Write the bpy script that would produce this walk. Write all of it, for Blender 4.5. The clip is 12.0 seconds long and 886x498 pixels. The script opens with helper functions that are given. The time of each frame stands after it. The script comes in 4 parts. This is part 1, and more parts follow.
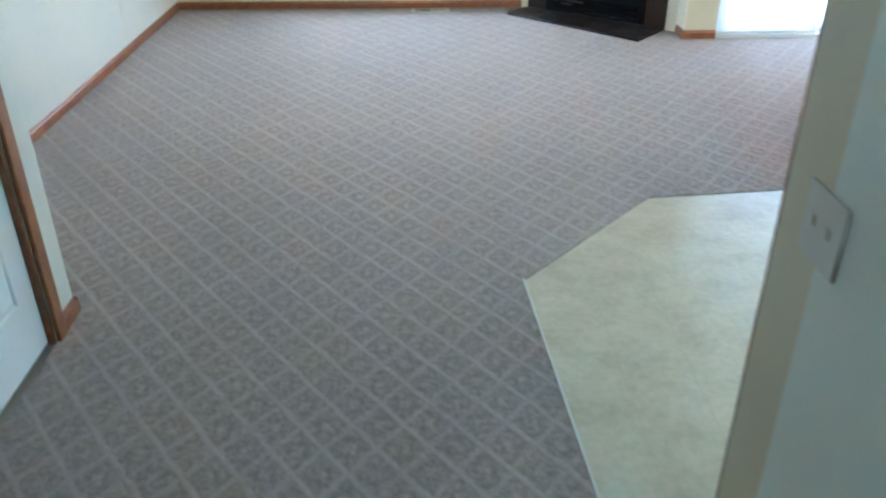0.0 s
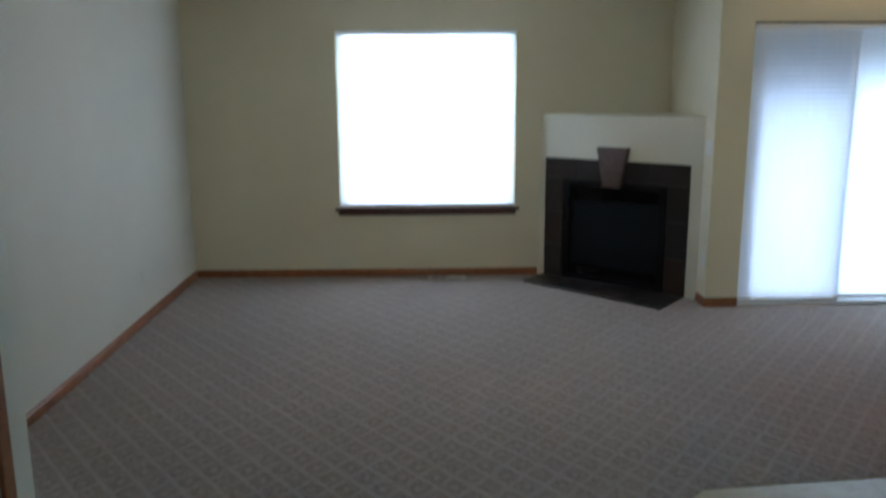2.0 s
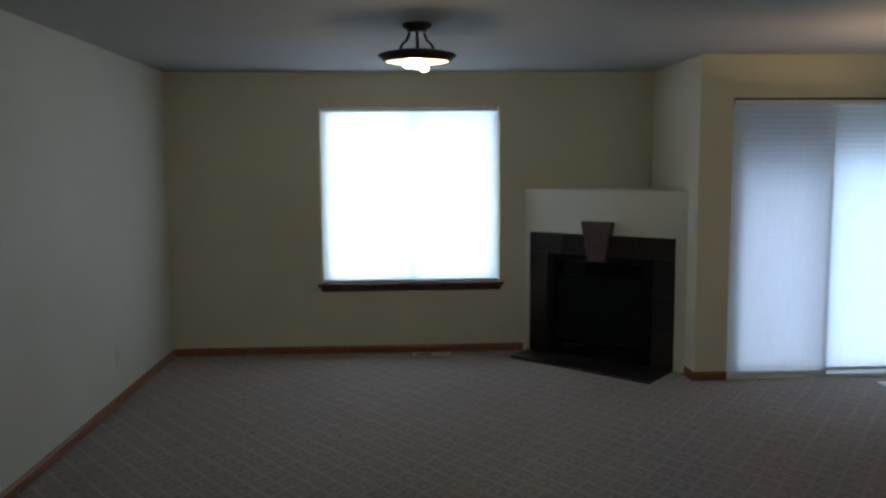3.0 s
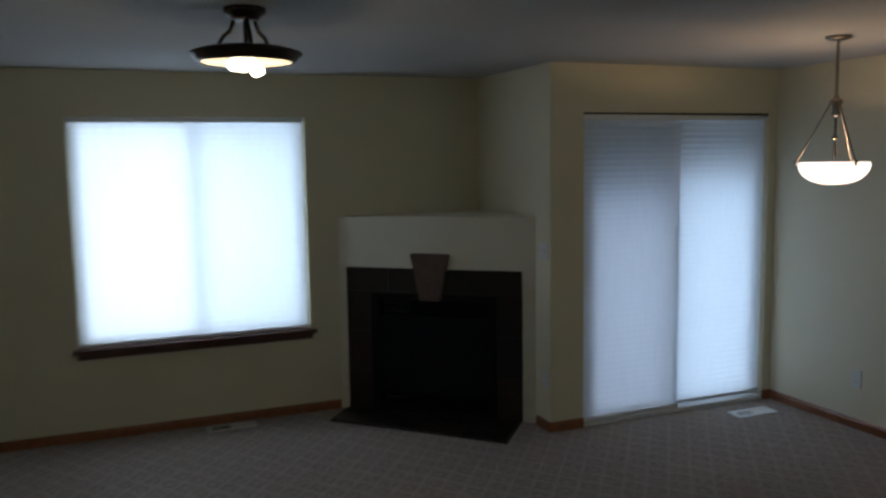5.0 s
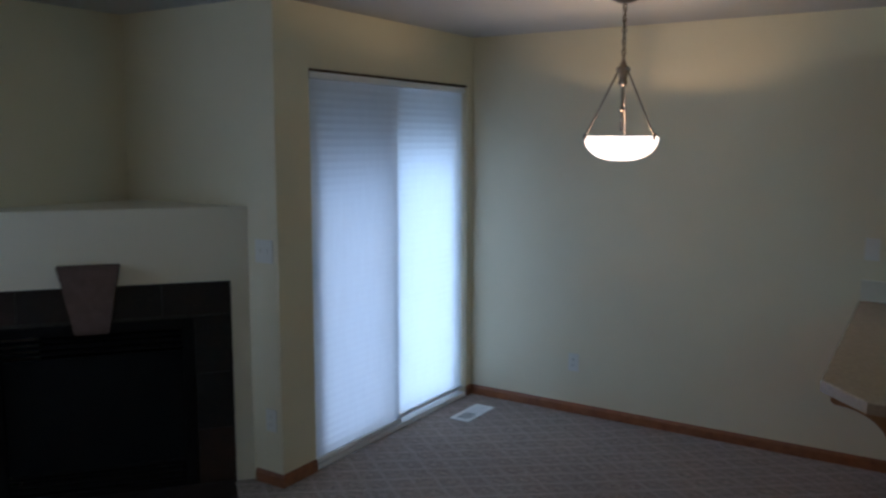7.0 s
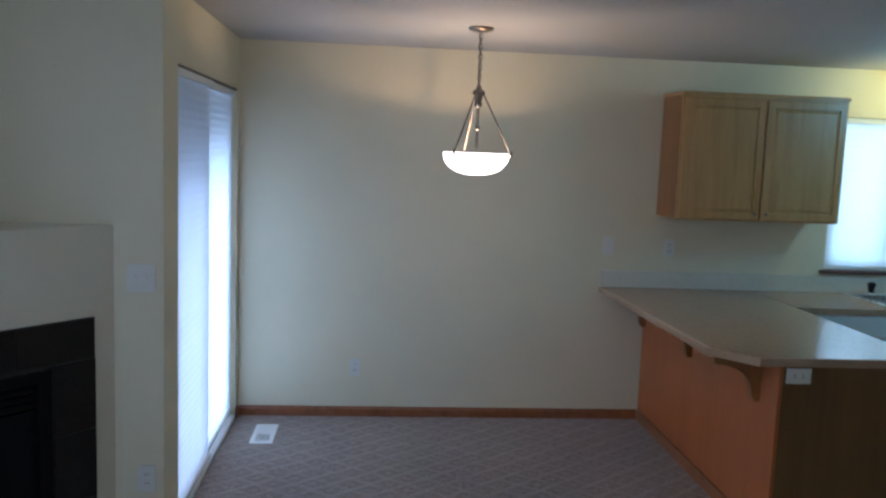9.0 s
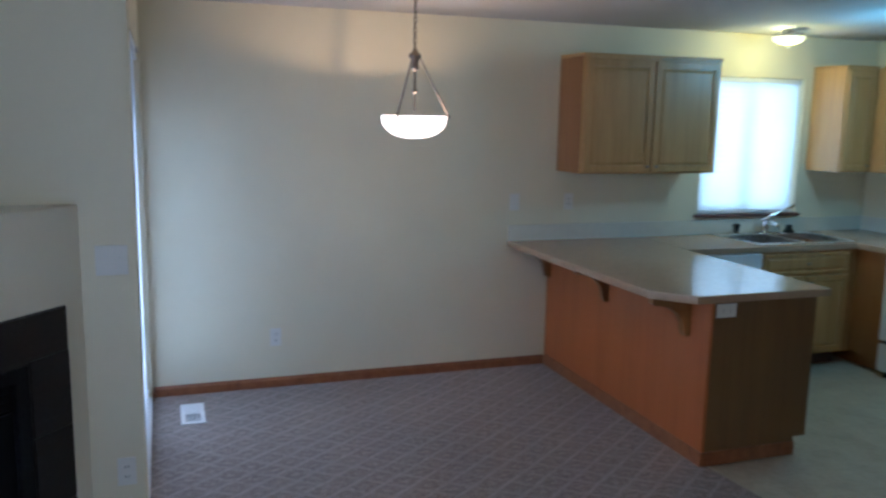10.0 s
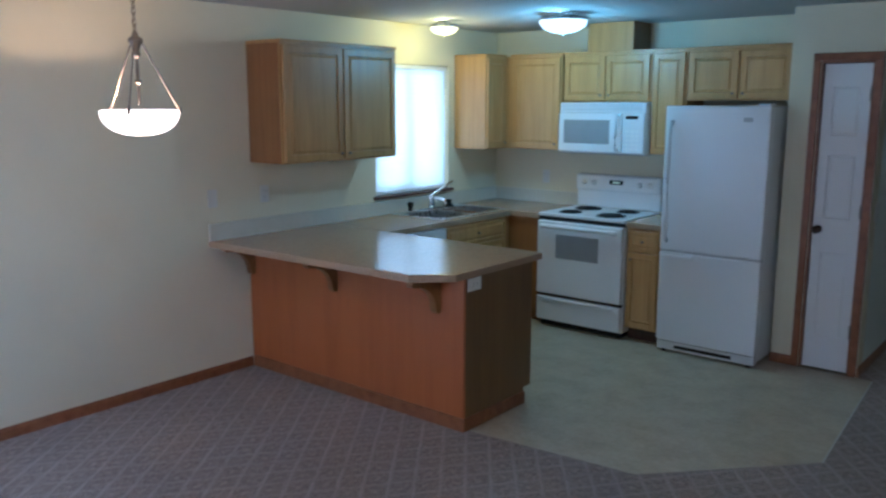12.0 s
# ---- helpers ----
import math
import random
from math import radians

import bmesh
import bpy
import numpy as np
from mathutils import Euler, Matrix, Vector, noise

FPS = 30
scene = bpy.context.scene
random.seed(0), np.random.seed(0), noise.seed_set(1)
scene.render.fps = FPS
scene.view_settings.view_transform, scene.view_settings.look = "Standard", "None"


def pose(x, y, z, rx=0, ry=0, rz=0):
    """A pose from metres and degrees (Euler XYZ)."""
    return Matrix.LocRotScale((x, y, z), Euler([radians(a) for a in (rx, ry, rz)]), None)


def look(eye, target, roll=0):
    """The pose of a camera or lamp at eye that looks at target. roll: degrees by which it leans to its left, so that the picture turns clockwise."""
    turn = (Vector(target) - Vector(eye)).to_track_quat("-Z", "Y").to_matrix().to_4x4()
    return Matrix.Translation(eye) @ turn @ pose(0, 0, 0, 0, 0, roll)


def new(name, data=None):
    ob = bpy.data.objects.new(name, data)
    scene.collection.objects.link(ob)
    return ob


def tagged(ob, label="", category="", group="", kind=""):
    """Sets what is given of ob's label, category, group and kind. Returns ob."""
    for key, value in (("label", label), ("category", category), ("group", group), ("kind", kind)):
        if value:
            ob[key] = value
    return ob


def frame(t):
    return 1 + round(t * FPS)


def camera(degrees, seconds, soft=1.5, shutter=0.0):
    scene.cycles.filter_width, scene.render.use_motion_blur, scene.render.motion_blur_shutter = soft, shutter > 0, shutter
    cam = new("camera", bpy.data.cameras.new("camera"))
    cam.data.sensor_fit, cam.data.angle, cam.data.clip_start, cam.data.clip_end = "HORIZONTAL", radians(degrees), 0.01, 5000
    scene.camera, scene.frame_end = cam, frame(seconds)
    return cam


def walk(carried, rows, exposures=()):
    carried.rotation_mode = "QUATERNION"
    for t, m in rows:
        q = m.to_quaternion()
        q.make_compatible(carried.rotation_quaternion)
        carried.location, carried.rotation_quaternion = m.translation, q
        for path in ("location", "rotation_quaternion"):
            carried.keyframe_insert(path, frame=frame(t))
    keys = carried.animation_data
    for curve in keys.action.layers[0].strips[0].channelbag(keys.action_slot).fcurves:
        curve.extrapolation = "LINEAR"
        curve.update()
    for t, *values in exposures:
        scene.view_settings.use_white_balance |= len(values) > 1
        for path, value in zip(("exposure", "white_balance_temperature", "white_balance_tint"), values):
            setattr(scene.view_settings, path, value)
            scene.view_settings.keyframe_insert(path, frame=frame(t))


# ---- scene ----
cam = camera(57.0, 12.0, soft=2.4, shutter=0.5)
PATH = [
    (0, (2.107, -7.313, 1.642), (2.155, -5.566, 0.669), -0.1),
    (0.5, (1.999, -7.137, 1.683), (2.032, -5.361, 0.765), -1.1),
    (0.8, (1.964, -7.097, 1.72), (1.995, -5.285, 0.875), -0.7),
    (1, (1.956, -7.073, 1.724), (1.975, -5.227, 0.953), -1.5),
    (1.5, (1.959, -7.045, 1.714), (1.993, -5.137, 1.113), -0.7),
    (2, (1.992, -7.033, 1.69), (2.041, -5.075, 1.286), -0.3),
    (2.5, (1.985, -7.049, 1.637), (2.049, -5.06, 1.434), -0.5),
    (3, (1.935, -6.973, 1.637), (2.041, -4.987, 1.427), -0.4),
    (3.2, (1.9, -6.884, 1.642), (2.04, -4.9, 1.435), -0.5),
    (4.8, (1.543, -5.883, 1.806), (2.208, -4.012, 1.564), -0.6),
    (5, (1.526, -5.682, 1.806), (2.271, -3.839, 1.586), -0.9),
    (5.5, (1.543, -5.16, 1.792), (2.499, -3.418, 1.563), -1.0),
    (6, (1.492, -4.753, 1.812), (2.714, -3.191, 1.549), 0.3),
    (6.5, (1.398, -4.346, 1.782), (2.831, -2.972, 1.542), 0.6),
    (7, (1.253, -3.885, 1.735), (2.925, -2.819, 1.471), 0.1),
    (7.5, (0.983, -3.405, 1.72), (2.826, -2.667, 1.478), -0.8),
    (7.7, (0.93, -3.219, 1.714), (2.821, -2.614, 1.469), -0.4),
    (9.3, (0.716, -1.725, 1.76), (2.673, -2.016, 1.474), 1.7),
    (9.5, (0.765, -1.59, 1.751), (2.704, -1.937, 1.406), 0.8),
    (10, (0.818, -1.213, 1.766), (2.683, -1.858, 1.441), 1.1),
    (10.5, (0.867, -0.837, 1.801), (2.608, -1.756, 1.45), 1.6),
    (11, (1.07, -0.619, 1.775), (2.67, -1.764, 1.412), 0.3),
    (11.5, (1.282, -0.548, 1.779), (2.698, -1.91, 1.409), 1.0),
    (12, (1.514, -0.439, 1.797), (2.767, -1.956, 1.44), 0.0),
]
walk(cam, [(t, look(eye, target, roll)) for t, eye, target, roll in PATH],
     [(0.0, 0.66, 4960, 5), (0.4, 0.4, 4900, 9), (1.0, 0.08, 5000, 10), (1.5, -0.22, 5120, 6), (2.0, -1.2, 5350, 8), (2.5, -2.15, 5500, 9), (3.2, -2.25, 5550, 9), (4.8, -2.85, 5600, 9), (6.0, -2.6, 5600, 12), (6.6, -2.5, 5300, 10), (7.7, -2.1, 5050, 11), (9.3, -1.58, 4950, 14), (12.0, -1.38, 4870, 18)])

WIN_LIVING, WIN_SLIDER, WIN_KITCHEN = 168, 47, 28
LAMP_A, LAMP_B, LAMP_K1, LAMP_K2 = 34, 54, 20, 44
K1X, K1Y, K2X, K2Y = 5.60, -5.40, 4.62, -5.52

# ---- world and large lights ----
world = bpy.data.worlds.new("sky")
scene.world = world
world.use_nodes = True
sky = world.node_tree.nodes.new("ShaderNodeTexSky")
sky.sky_type, sky.sun_disc = "NISHITA", False
sky.sun_elevation, sky.sun_rotation = radians(42), radians(200)
background = world.node_tree.nodes["Background"]
background.inputs["Strength"].default_value = 0.12
world.node_tree.links.new(sky.outputs["Color"], background.inputs["Color"])

sun = new("sun", bpy.data.lights.new("sun", "SUN"))
sun.data.energy, sun.data.angle, sun.data.color = 1.0, radians(12), (1, 0.95, 0.88)
sun.matrix_world = look((3, 14, 12), (3, 0, 0))


def window_light(name, place, target, width, height, power, colour):
    """The sky's light in a window's opening, outside its shade."""
    lamp = new(name, bpy.data.lights.new(name, "AREA"))
    lamp.data.shape, lamp.data.size, lamp.data.size_y = "RECTANGLE", width, height
    lamp.data.energy, lamp.data.color = power, colour
    lamp.matrix_world = look(place, target)
    return lamp


window_light("sky_light_living", (1.64, 0.26, 1.33), (1.64, -1, 1.33), 0.76, 1.40, WIN_LIVING * 0.58, (0.86, 0.94, 1.0))
window_light("sky_light_living_screened", (2.42, 0.26, 1.33), (2.42, -1, 1.33), 0.76, 1.40, WIN_LIVING * 0.40, (0.80, 0.91, 1.0))
window_light("sky_light_slider", (5.51, -0.90, 0.84), (5.51, -2, 0.84), 0.70, 1.60, WIN_SLIDER, (0.71, 0.84, 1.0))
window_light("sky_light_slider_screened", (4.745, -0.90, 0.81), (4.745, -2, 0.81), 0.70, 1.54, WIN_SLIDER * 0.45, (0.70, 0.80, 1.0))
window_light("sky_light_kitchen", (6.25, -5.46, 1.57), (5, -5.46, 1.57), 0.82, 0.95, WIN_KITCHEN, (0.72, 0.95, 1.0))


def bulb(name, place, power, colour, radius=0.03):
    lamp = new(name, bpy.data.lights.new(name, "POINT"))
    lamp.data.energy, lamp.data.color, lamp.data.shadow_soft_size = power, colour, radius
    lamp.location = place
    return lamp


WARM = (1.0, 0.77, 0.46)

# ---- materials ----


def nodes_of(name):
    m = bpy.data.materials.new(name)
    m.use_nodes = True
    t = m.node_tree
    return m, t, t.nodes["Principled BSDF"]


def ramp(t, fac, stops):
    r = t.nodes.new("ShaderNodeValToRGB")
    while len(r.color_ramp.elements) < len(stops):
        r.color_ramp.elements.new(0.5)
    for e, (p, c) in zip(r.color_ramp.elements, stops):
        e.position, e.color = p, (*c, 1)
    t.links.new(fac, r.inputs["Fac"])
    return r.outputs["Color"]


def noise_tex(t, vector, scale, detail=3.0, rough=0.55):
    n = t.nodes.new("ShaderNodeTexNoise")
    n.inputs["Scale"].default_value, n.inputs["Detail"].default_value, n.inputs["Roughness"].default_value = scale, detail, rough
    t.links.new(vector, n.inputs["Vector"])
    return n.outputs["Fac"]


def place_of(t, scale=(1, 1, 1), turn=0.0):
    g = t.nodes.new("ShaderNodeNewGeometry")
    m = t.nodes.new("ShaderNodeMapping")
    m.inputs["Scale"].default_value = scale
    m.inputs["Rotation"].default_value = (0, 0, turn)
    t.links.new(g.outputs["Position"], m.inputs["Vector"])
    return m.outputs["Vector"]


def local_place(t, scale=(1, 1, 1), turn=(0, 0, 0)):
    g = t.nodes.new("ShaderNodeTexCoord")
    m = t.nodes.new("ShaderNodeMapping")
    m.inputs["Scale"].default_value = scale
    m.inputs["Rotation"].default_value = turn
    t.links.new(g.outputs["Object"], m.inputs["Vector"])
    return m.outputs["Vector"]


def bump(t, b, height, strength, distance):
    n = t.nodes.new("ShaderNodeBump")
    n.inputs["Strength"].default_value, n.inputs["Distance"].default_value = strength, distance
    t.links.new(height, n.inputs["Height"])
    t.links.new(n.outputs["Normal"], b.inputs["Normal"])


def mixed(t, fac, a, b):
    m = t.nodes.new("ShaderNodeMix")
    m.data_type = "RGBA"
    for value, socket in ((fac, m.inputs[0]), (a, m.inputs[6]), (b, m.inputs[7])):
        if isinstance(value, (int, float)):
            socket.default_value = value
        elif isinstance(value, tuple):
            socket.default_value = (*value, 1)
        else:
            t.links.new(value, socket)
    return m.outputs[2]


def maths(t, op, a, b=0.0):
    m = t.nodes.new("ShaderNodeMath")
    m.operation = op
    for value, socket in ((a, m.inputs[0]), (b, m.inputs[1])):
        if isinstance(value, (int, float)):
            socket.default_value = value
        else:
            t.links.new(value, socket)
    return m.outputs[0]


def shade_of(c, k):
    return tuple(min(1, v * k) for v in c)


def paint(name, colour, rough=0.6, grain=180, relief=0.15, vary=0.05):
    m, t, b = nodes_of(name)
    p = place_of(t)
    big = noise_tex(t, p, 1.6, 4)
    t.links.new(ramp(t, big, [(0.3, shade_of(colour, 1 - vary)), (0.7, shade_of(colour, 1 + vary))]), b.inputs["Base Color"])
    b.inputs["Roughness"].default_value = rough
    bump(t, b, noise_tex(t, p, grain, 4, 0.6), relief, 0.003)
    return m


def wood(name, light, dark, rough=0.42, grain=(26, 26, 1.6), coat=0.15, lines=0.6):
    m, t, b = nodes_of(name)
    p = local_place(t, grain)
    n1 = noise_tex(t, p, 1.0, 5, 0.6)
    n2 = noise_tex(t, local_place(t, (grain[0] * 9, grain[1] * 9, grain[2] * 3)), 1.0, 3, 0.6)
    info = t.nodes.new("ShaderNodeObjectInfo")
    tone = maths(t, "ADD", n1, maths(t, "MULTIPLY", maths(t, "SUBTRACT", info.outputs["Random"], 0.5), 0.16))
    base = ramp(t, tone, [(0.3, dark), (0.62, light)])
    fine = ramp(t, n2, [(0.35, (0.72, 0.68, 0.62)), (0.6, (1, 1, 1))])
    mul = t.nodes.new("ShaderNodeMix")
    mul.data_type, mul.blend_type = "RGBA", "MULTIPLY"
    mul.inputs[0].default_value = lines
    t.links.new(base, mul.inputs[6])
    t.links.new(fine, mul.inputs[7])
    t.links.new(mul.outputs[2], b.inputs["Base Color"])
    b.inputs["Roughness"].default_value = rough
    b.inputs["Coat Weight"].default_value = coat
    b.inputs["Coat Roughness"].default_value = 0.25
    bump(t, b, n2, 0.12, 0.001)
    return m


def plain(name, colour, rough=0.4, metal=0.0, vary=0.04, scale=9.0):
    m, t, b = nodes_of(name)
    n = noise_tex(t, place_of(t), scale, 4)
    t.links.new(ramp(t, n, [(0.3, shade_of(colour, 1 - vary)), (0.7, shade_of(colour, 1 + vary))]), b.inputs["Base Color"])
    t.links.new(ramp(t, noise_tex(t, place_of(t), scale * 6, 3), [(0.3, (rough * 0.85,) * 3), (0.7, (min(1, rough * 1.15),) * 3)]), b.inputs["Roughness"])
    b.inputs["Metallic"].default_value = metal
    return m


def glowing(name, colour, strength):
    m, t, b = nodes_of(name)
    b.inputs["Base Color"].default_value = (0.9, 0.88, 0.8, 1)
    b.inputs["Emission Color"].default_value = (*colour, 1)
    b.inputs["Emission Strength"].default_value = strength
    b.inputs["Roughness"].default_value = 0.35
    return m


def carpet_material():
    """Cut and loop pile: a lattice of pale lines over a mottled brown-grey ground."""
    m, t, b = nodes_of("carpet_pile")
    g = place_of(t)
    wob = noise_tex(t, g, 9, 2)
    sep = t.nodes.new("ShaderNodeSeparateXYZ")
    t.links.new(g, sep.inputs[0])
    lines, far = None, None
    across, along = maths(t, "MULTIPLY", sep.outputs[0], 1 / CARPET_A), maths(t, "MULTIPLY", sep.outputs[1], 1 / CARPET_B)
    for way in ("ADD", "SUBTRACT"):
        q = maths(t, "ADD", maths(t, way, across, along), maths(t, "MULTIPLY", wob, 0.14))
        d = maths(t, "ABSOLUTE", maths(t, "SUBTRACT", maths(t, "FRACT", q), 0.5))
        line = ramp(t, d, [(0.385, (0, 0, 0)), (0.47, (1, 1, 1))])
        lines = line if lines is None else maths(t, "MAXIMUM", lines, maths(t, "MULTIPLY", line, 0.75))
        far = d if far is None else maths(t, "ADD", far, d)
    lines = maths(t, "MULTIPLY", lines, ramp(t, noise_tex(t, g, 7, 3), [(0.3, (0.45, 0.45, 0.45)), (0.65, (1, 1, 1))]))
    motif = ramp(t, far, [(0.0, (1.12, 1.12, 1.12)), (0.14, (1.10, 1.10, 1.10)), (0.26, (0.86, 0.86, 0.86)), (0.5, (0.94, 0.94, 0.94))])
    speck = noise_tex(t, g, 130, 3, 0.7)
    fleck = noise_tex(t, g, 45, 3, 0.6)
    fleck = maths(t, "ADD", maths(t, "MULTIPLY", fleck, 0.6), maths(t, "MULTIPLY", noise_tex(t, place_of(t, (60, 220, 1), 0.65), 1.0, 2), 0.4))
    ground_tone = ramp(t, fleck, [(0.40, (0.132, 0.104, 0.089)), (0.60, (0.242, 0.193, 0.165))])
    centre = t.nodes.new("ShaderNodeMix")
    centre.data_type, centre.blend_type = "RGBA", "MULTIPLY"
    centre.inputs[0].default_value = 1.0
    t.links.new(ground_tone, centre.inputs[6])
    t.links.new(motif, centre.inputs[7])
    ground = centre.outputs[2]
    pale = ramp(t, speck, [(0.3, (0.208, 0.168, 0.146)), (0.7, (0.305, 0.252, 0.222))])
    base = mixed(t, lines, ground, pale)
    worn = noise_tex(t, g, 0.9, 3)
    tone = ramp(t, worn, [(0.3, (1.13, 1.10, 1.09)), (0.7, (1.36, 1.32, 1.30))])
    mul = t.nodes.new("ShaderNodeMix")
    mul.data_type, mul.blend_type = "RGBA", "MULTIPLY"
    mul.inputs[0].default_value = 1.0
    t.links.new(base, mul.inputs[6])
    t.links.new(tone, mul.inputs[7])
    t.links.new(mul.outputs[2], b.inputs["Base Color"])
    b.inputs["Roughness"].default_value = 0.95
    b.inputs["Sheen Weight"].default_value = 0.25
    b.inputs["Sheen Roughness"].default_value = 0.5
    bump(t, b, maths(t, "ADD", speck, maths(t, "MULTIPLY", lines, 0.5)), 0.6, 0.006)
    return m


def vinyl_material():
    m, t, b = nodes_of("sheet_vinyl")
    g = place_of(t)
    n1, n2 = noise_tex(t, g, 5.5, 6, 0.62), noise_tex(t, g, 32, 4, 0.6)
    c1 = ramp(t, n1, [(0.3, (0.385, 0.318, 0.215)), (0.5, (0.475, 0.405, 0.285)), (0.72, (0.54, 0.475, 0.35))])
    c2 = ramp(t, n2, [(0.35, (0.86, 0.85, 0.82)), (0.6, (1, 1, 1))])
    mul = t.nodes.new("ShaderNodeMix")
    mul.data_type, mul.blend_type = "RGBA", "MULTIPLY"
    mul.inputs[0].default_value = 0.8
    t.links.new(c1, mul.inputs[6])
    t.links.new(c2, mul.inputs[7])
    sep = t.nodes.new("ShaderNodeSeparateXYZ")
    t.links.new(g, sep.inputs[0])
    seam = None
    for axis in (0, 1):
        d = maths(t, "ABSOLUTE", maths(t, "SUBTRACT", maths(t, "FRACT", maths(t, "MULTIPLY", sep.outputs[axis], 1 / 0.229)), 0.5))
        line = ramp(t, d, [(0.475, (0, 0, 0)), (0.49, (1, 1, 1))])
        seam = line if seam is None else maths(t, "MAXIMUM", seam, line)
    t.links.new(mixed(t, maths(t, "MULTIPLY", seam, 0.22), mul.outputs[2], (0.36, 0.31, 0.22)), b.inputs["Base Color"])
    b.inputs["Roughness"].default_value = 0.34
    bump(t, b, n2, 0.08, 0.002)
    return m


def fabric_shade(name, colour, through_share=0.75):
    """Pleated shade cloth that lets daylight through."""
    m, t, b = nodes_of(name)
    b.inputs["Base Color"].default_value = (*colour, 1)
    b.inputs["Roughness"].default_value = 0.9
    tr = t.nodes.new("ShaderNodeBsdfTranslucent")
    g = place_of(t, (40, 40, 6))
    t.links.new(ramp(t, noise_tex(t, g, 1.0, 3), [(0.3, shade_of(colour, 0.95)), (0.7, colour)]), tr.inputs["Color"])
    mix = t.nodes.new("ShaderNodeMixShader")
    mix.inputs[0].default_value = through_share
    t.links.new(b.outputs[0], mix.inputs[1])
    t.links.new(tr.outputs[0], mix.inputs[2])
    t.links.new(mix.outputs[0], t.nodes["Material Output"].inputs["Surface"])
    return m


def glass_material(name, tint=(0.95, 0.98, 0.97)):
    m, t, b = nodes_of(name)
    b.inputs["Base Color"].default_value = (*tint, 1)
    b.inputs["Roughness"].default_value = 0.02
    b.inputs["Transmission Weight"].default_value = 1.0
    b.inputs["IOR"].default_value = 1.45
    return m


def frosted(name, colour, share=0.6, emit=0.0):
    m, t, b = nodes_of(name)
    b.inputs["Base Color"].default_value = (*colour, 1)
    b.inputs["Roughness"].default_value = 0.3
    b.inputs["Emission Color"].default_value = (*colour, 1)
    b.inputs["Emission Strength"].default_value = emit
    tr = t.nodes.new("ShaderNodeBsdfTranslucent")
    g = place_of(t)
    t.links.new(ramp(t, noise_tex(t, g, 14, 4), [(0.3, shade_of(colour, 0.85)), (0.7, colour)]), tr.inputs["Color"])
    mix = t.nodes.new("ShaderNodeMixShader")
    mix.inputs[0].default_value = share
    t.links.new(b.outputs[0], mix.inputs[1])
    t.links.new(tr.outputs[0], mix.inputs[2])
    t.links.new(mix.outputs[0], t.nodes["Material Output"].inputs["Surface"])
    return m


def slate_material():
    """Honed slate, each tile its own mix of charcoal and rust brown, with paler mineral flecks."""
    m, t, b = nodes_of("dark_slate_tile")
    p = place_of(t)
    info = t.nodes.new("ShaderNodeObjectInfo")
    cloud = noise_tex(t, p, 9, 5, 0.65)
    mix = maths(t, "ADD", maths(t, "MULTIPLY", cloud, 0.7), maths(t, "MULTIPLY", info.outputs["Random"], 0.45))
    base = ramp(t, mix, [(0.35, (0.009, 0.0095, 0.0115)), (0.58, (0.017, 0.0125, 0.012)), (0.85, (0.036, 0.019, 0.0145))])
    fleck = ramp(t, noise_tex(t, p, 55, 4, 0.7), [(0.58, (0, 0, 0)), (0.72, (1, 1, 1))])
    t.links.new(mixed(t, maths(t, "MULTIPLY", fleck, 0.35), base, (0.06, 0.05, 0.048)), b.inputs["Base Color"])
    t.links.new(ramp(t, cloud, [(0.3, (0.30, 0.30, 0.30)), (0.7, (0.48, 0.48, 0.48))]), b.inputs["Roughness"])
    bump(t, b, noise_tex(t, p, 28, 5, 0.6), 0.25, 0.004)
    return m


def fire_glass():
    """Smoked glass with a thin film of soot."""
    m, t, b = nodes_of("sooty_fire_glass")
    film = noise_tex(t, place_of(t), 3.0, 3)
    t.links.new(ramp(t, film, [(0.3, (0.0036, 0.0054, 0.0085)), (0.7, (0.0060, 0.0078, 0.0105))]), b.inputs["Base Color"])
    b.inputs["Roughness"].default_value = 0.32
    return m


CARPET_A, CARPET_B = 0.152, 0.198
WALL = paint("cream_wall_paint", (0.70, 0.642, 0.47), 0.62, 210, 0.22, 0.03)
WALL_PALE = paint("off_white_wall_paint", (0.61, 0.588, 0.51), 0.62, 210, 0.22, 0.03)
# off-white raised and tinted mint: the hall's unlit daylight put into the paint
WALL_HALL = paint("brightened_hall_paint", (0.78, 0.83, 0.75), 0.55, 210, 0.22, 0.03)
# grey base colour carries the dimness of a pale ceiling
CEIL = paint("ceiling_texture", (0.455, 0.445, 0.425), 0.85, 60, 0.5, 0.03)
CHASE = paint("off_white_paint", (0.73, 0.69, 0.565), 0.55, 210, 0.15, 0.02)
WHITE_DOOR = paint("white_door_paint", (0.80, 0.80, 0.79), 0.38, 300, 0.05, 0.02)
CARPET = carpet_material()
VINYL = vinyl_material()
TRIM = wood("stained_trim", (0.30, 0.115, 0.043), (0.20, 0.068, 0.025), 0.4, (18, 18, 18))
TRIM_DARK = wood("dark_sill_wood", (0.115, 0.050, 0.040), (0.070, 0.030, 0.025), 0.35, (12, 12, 12))
OAK = wood("honey_oak", (0.53, 0.305, 0.108), (0.425, 0.230, 0.074), 0.40, (22, 22, 1.4), 0.15, 0.4)
OAK_RED = wood("reddish_oak_panel", (0.41, 0.120, 0.028), (0.345, 0.095, 0.021), 0.40, (10, 10, 0.7), 0.15, 0.15)
# browner veneer, darkened further to paint in the shade of faces towards -x
OAK_SHADED = wood("shaded_brown_oak", (0.180, 0.088, 0.024), (0.140, 0.066, 0.018), 0.45, (10, 10, 0.7), 0.15, 0.3)
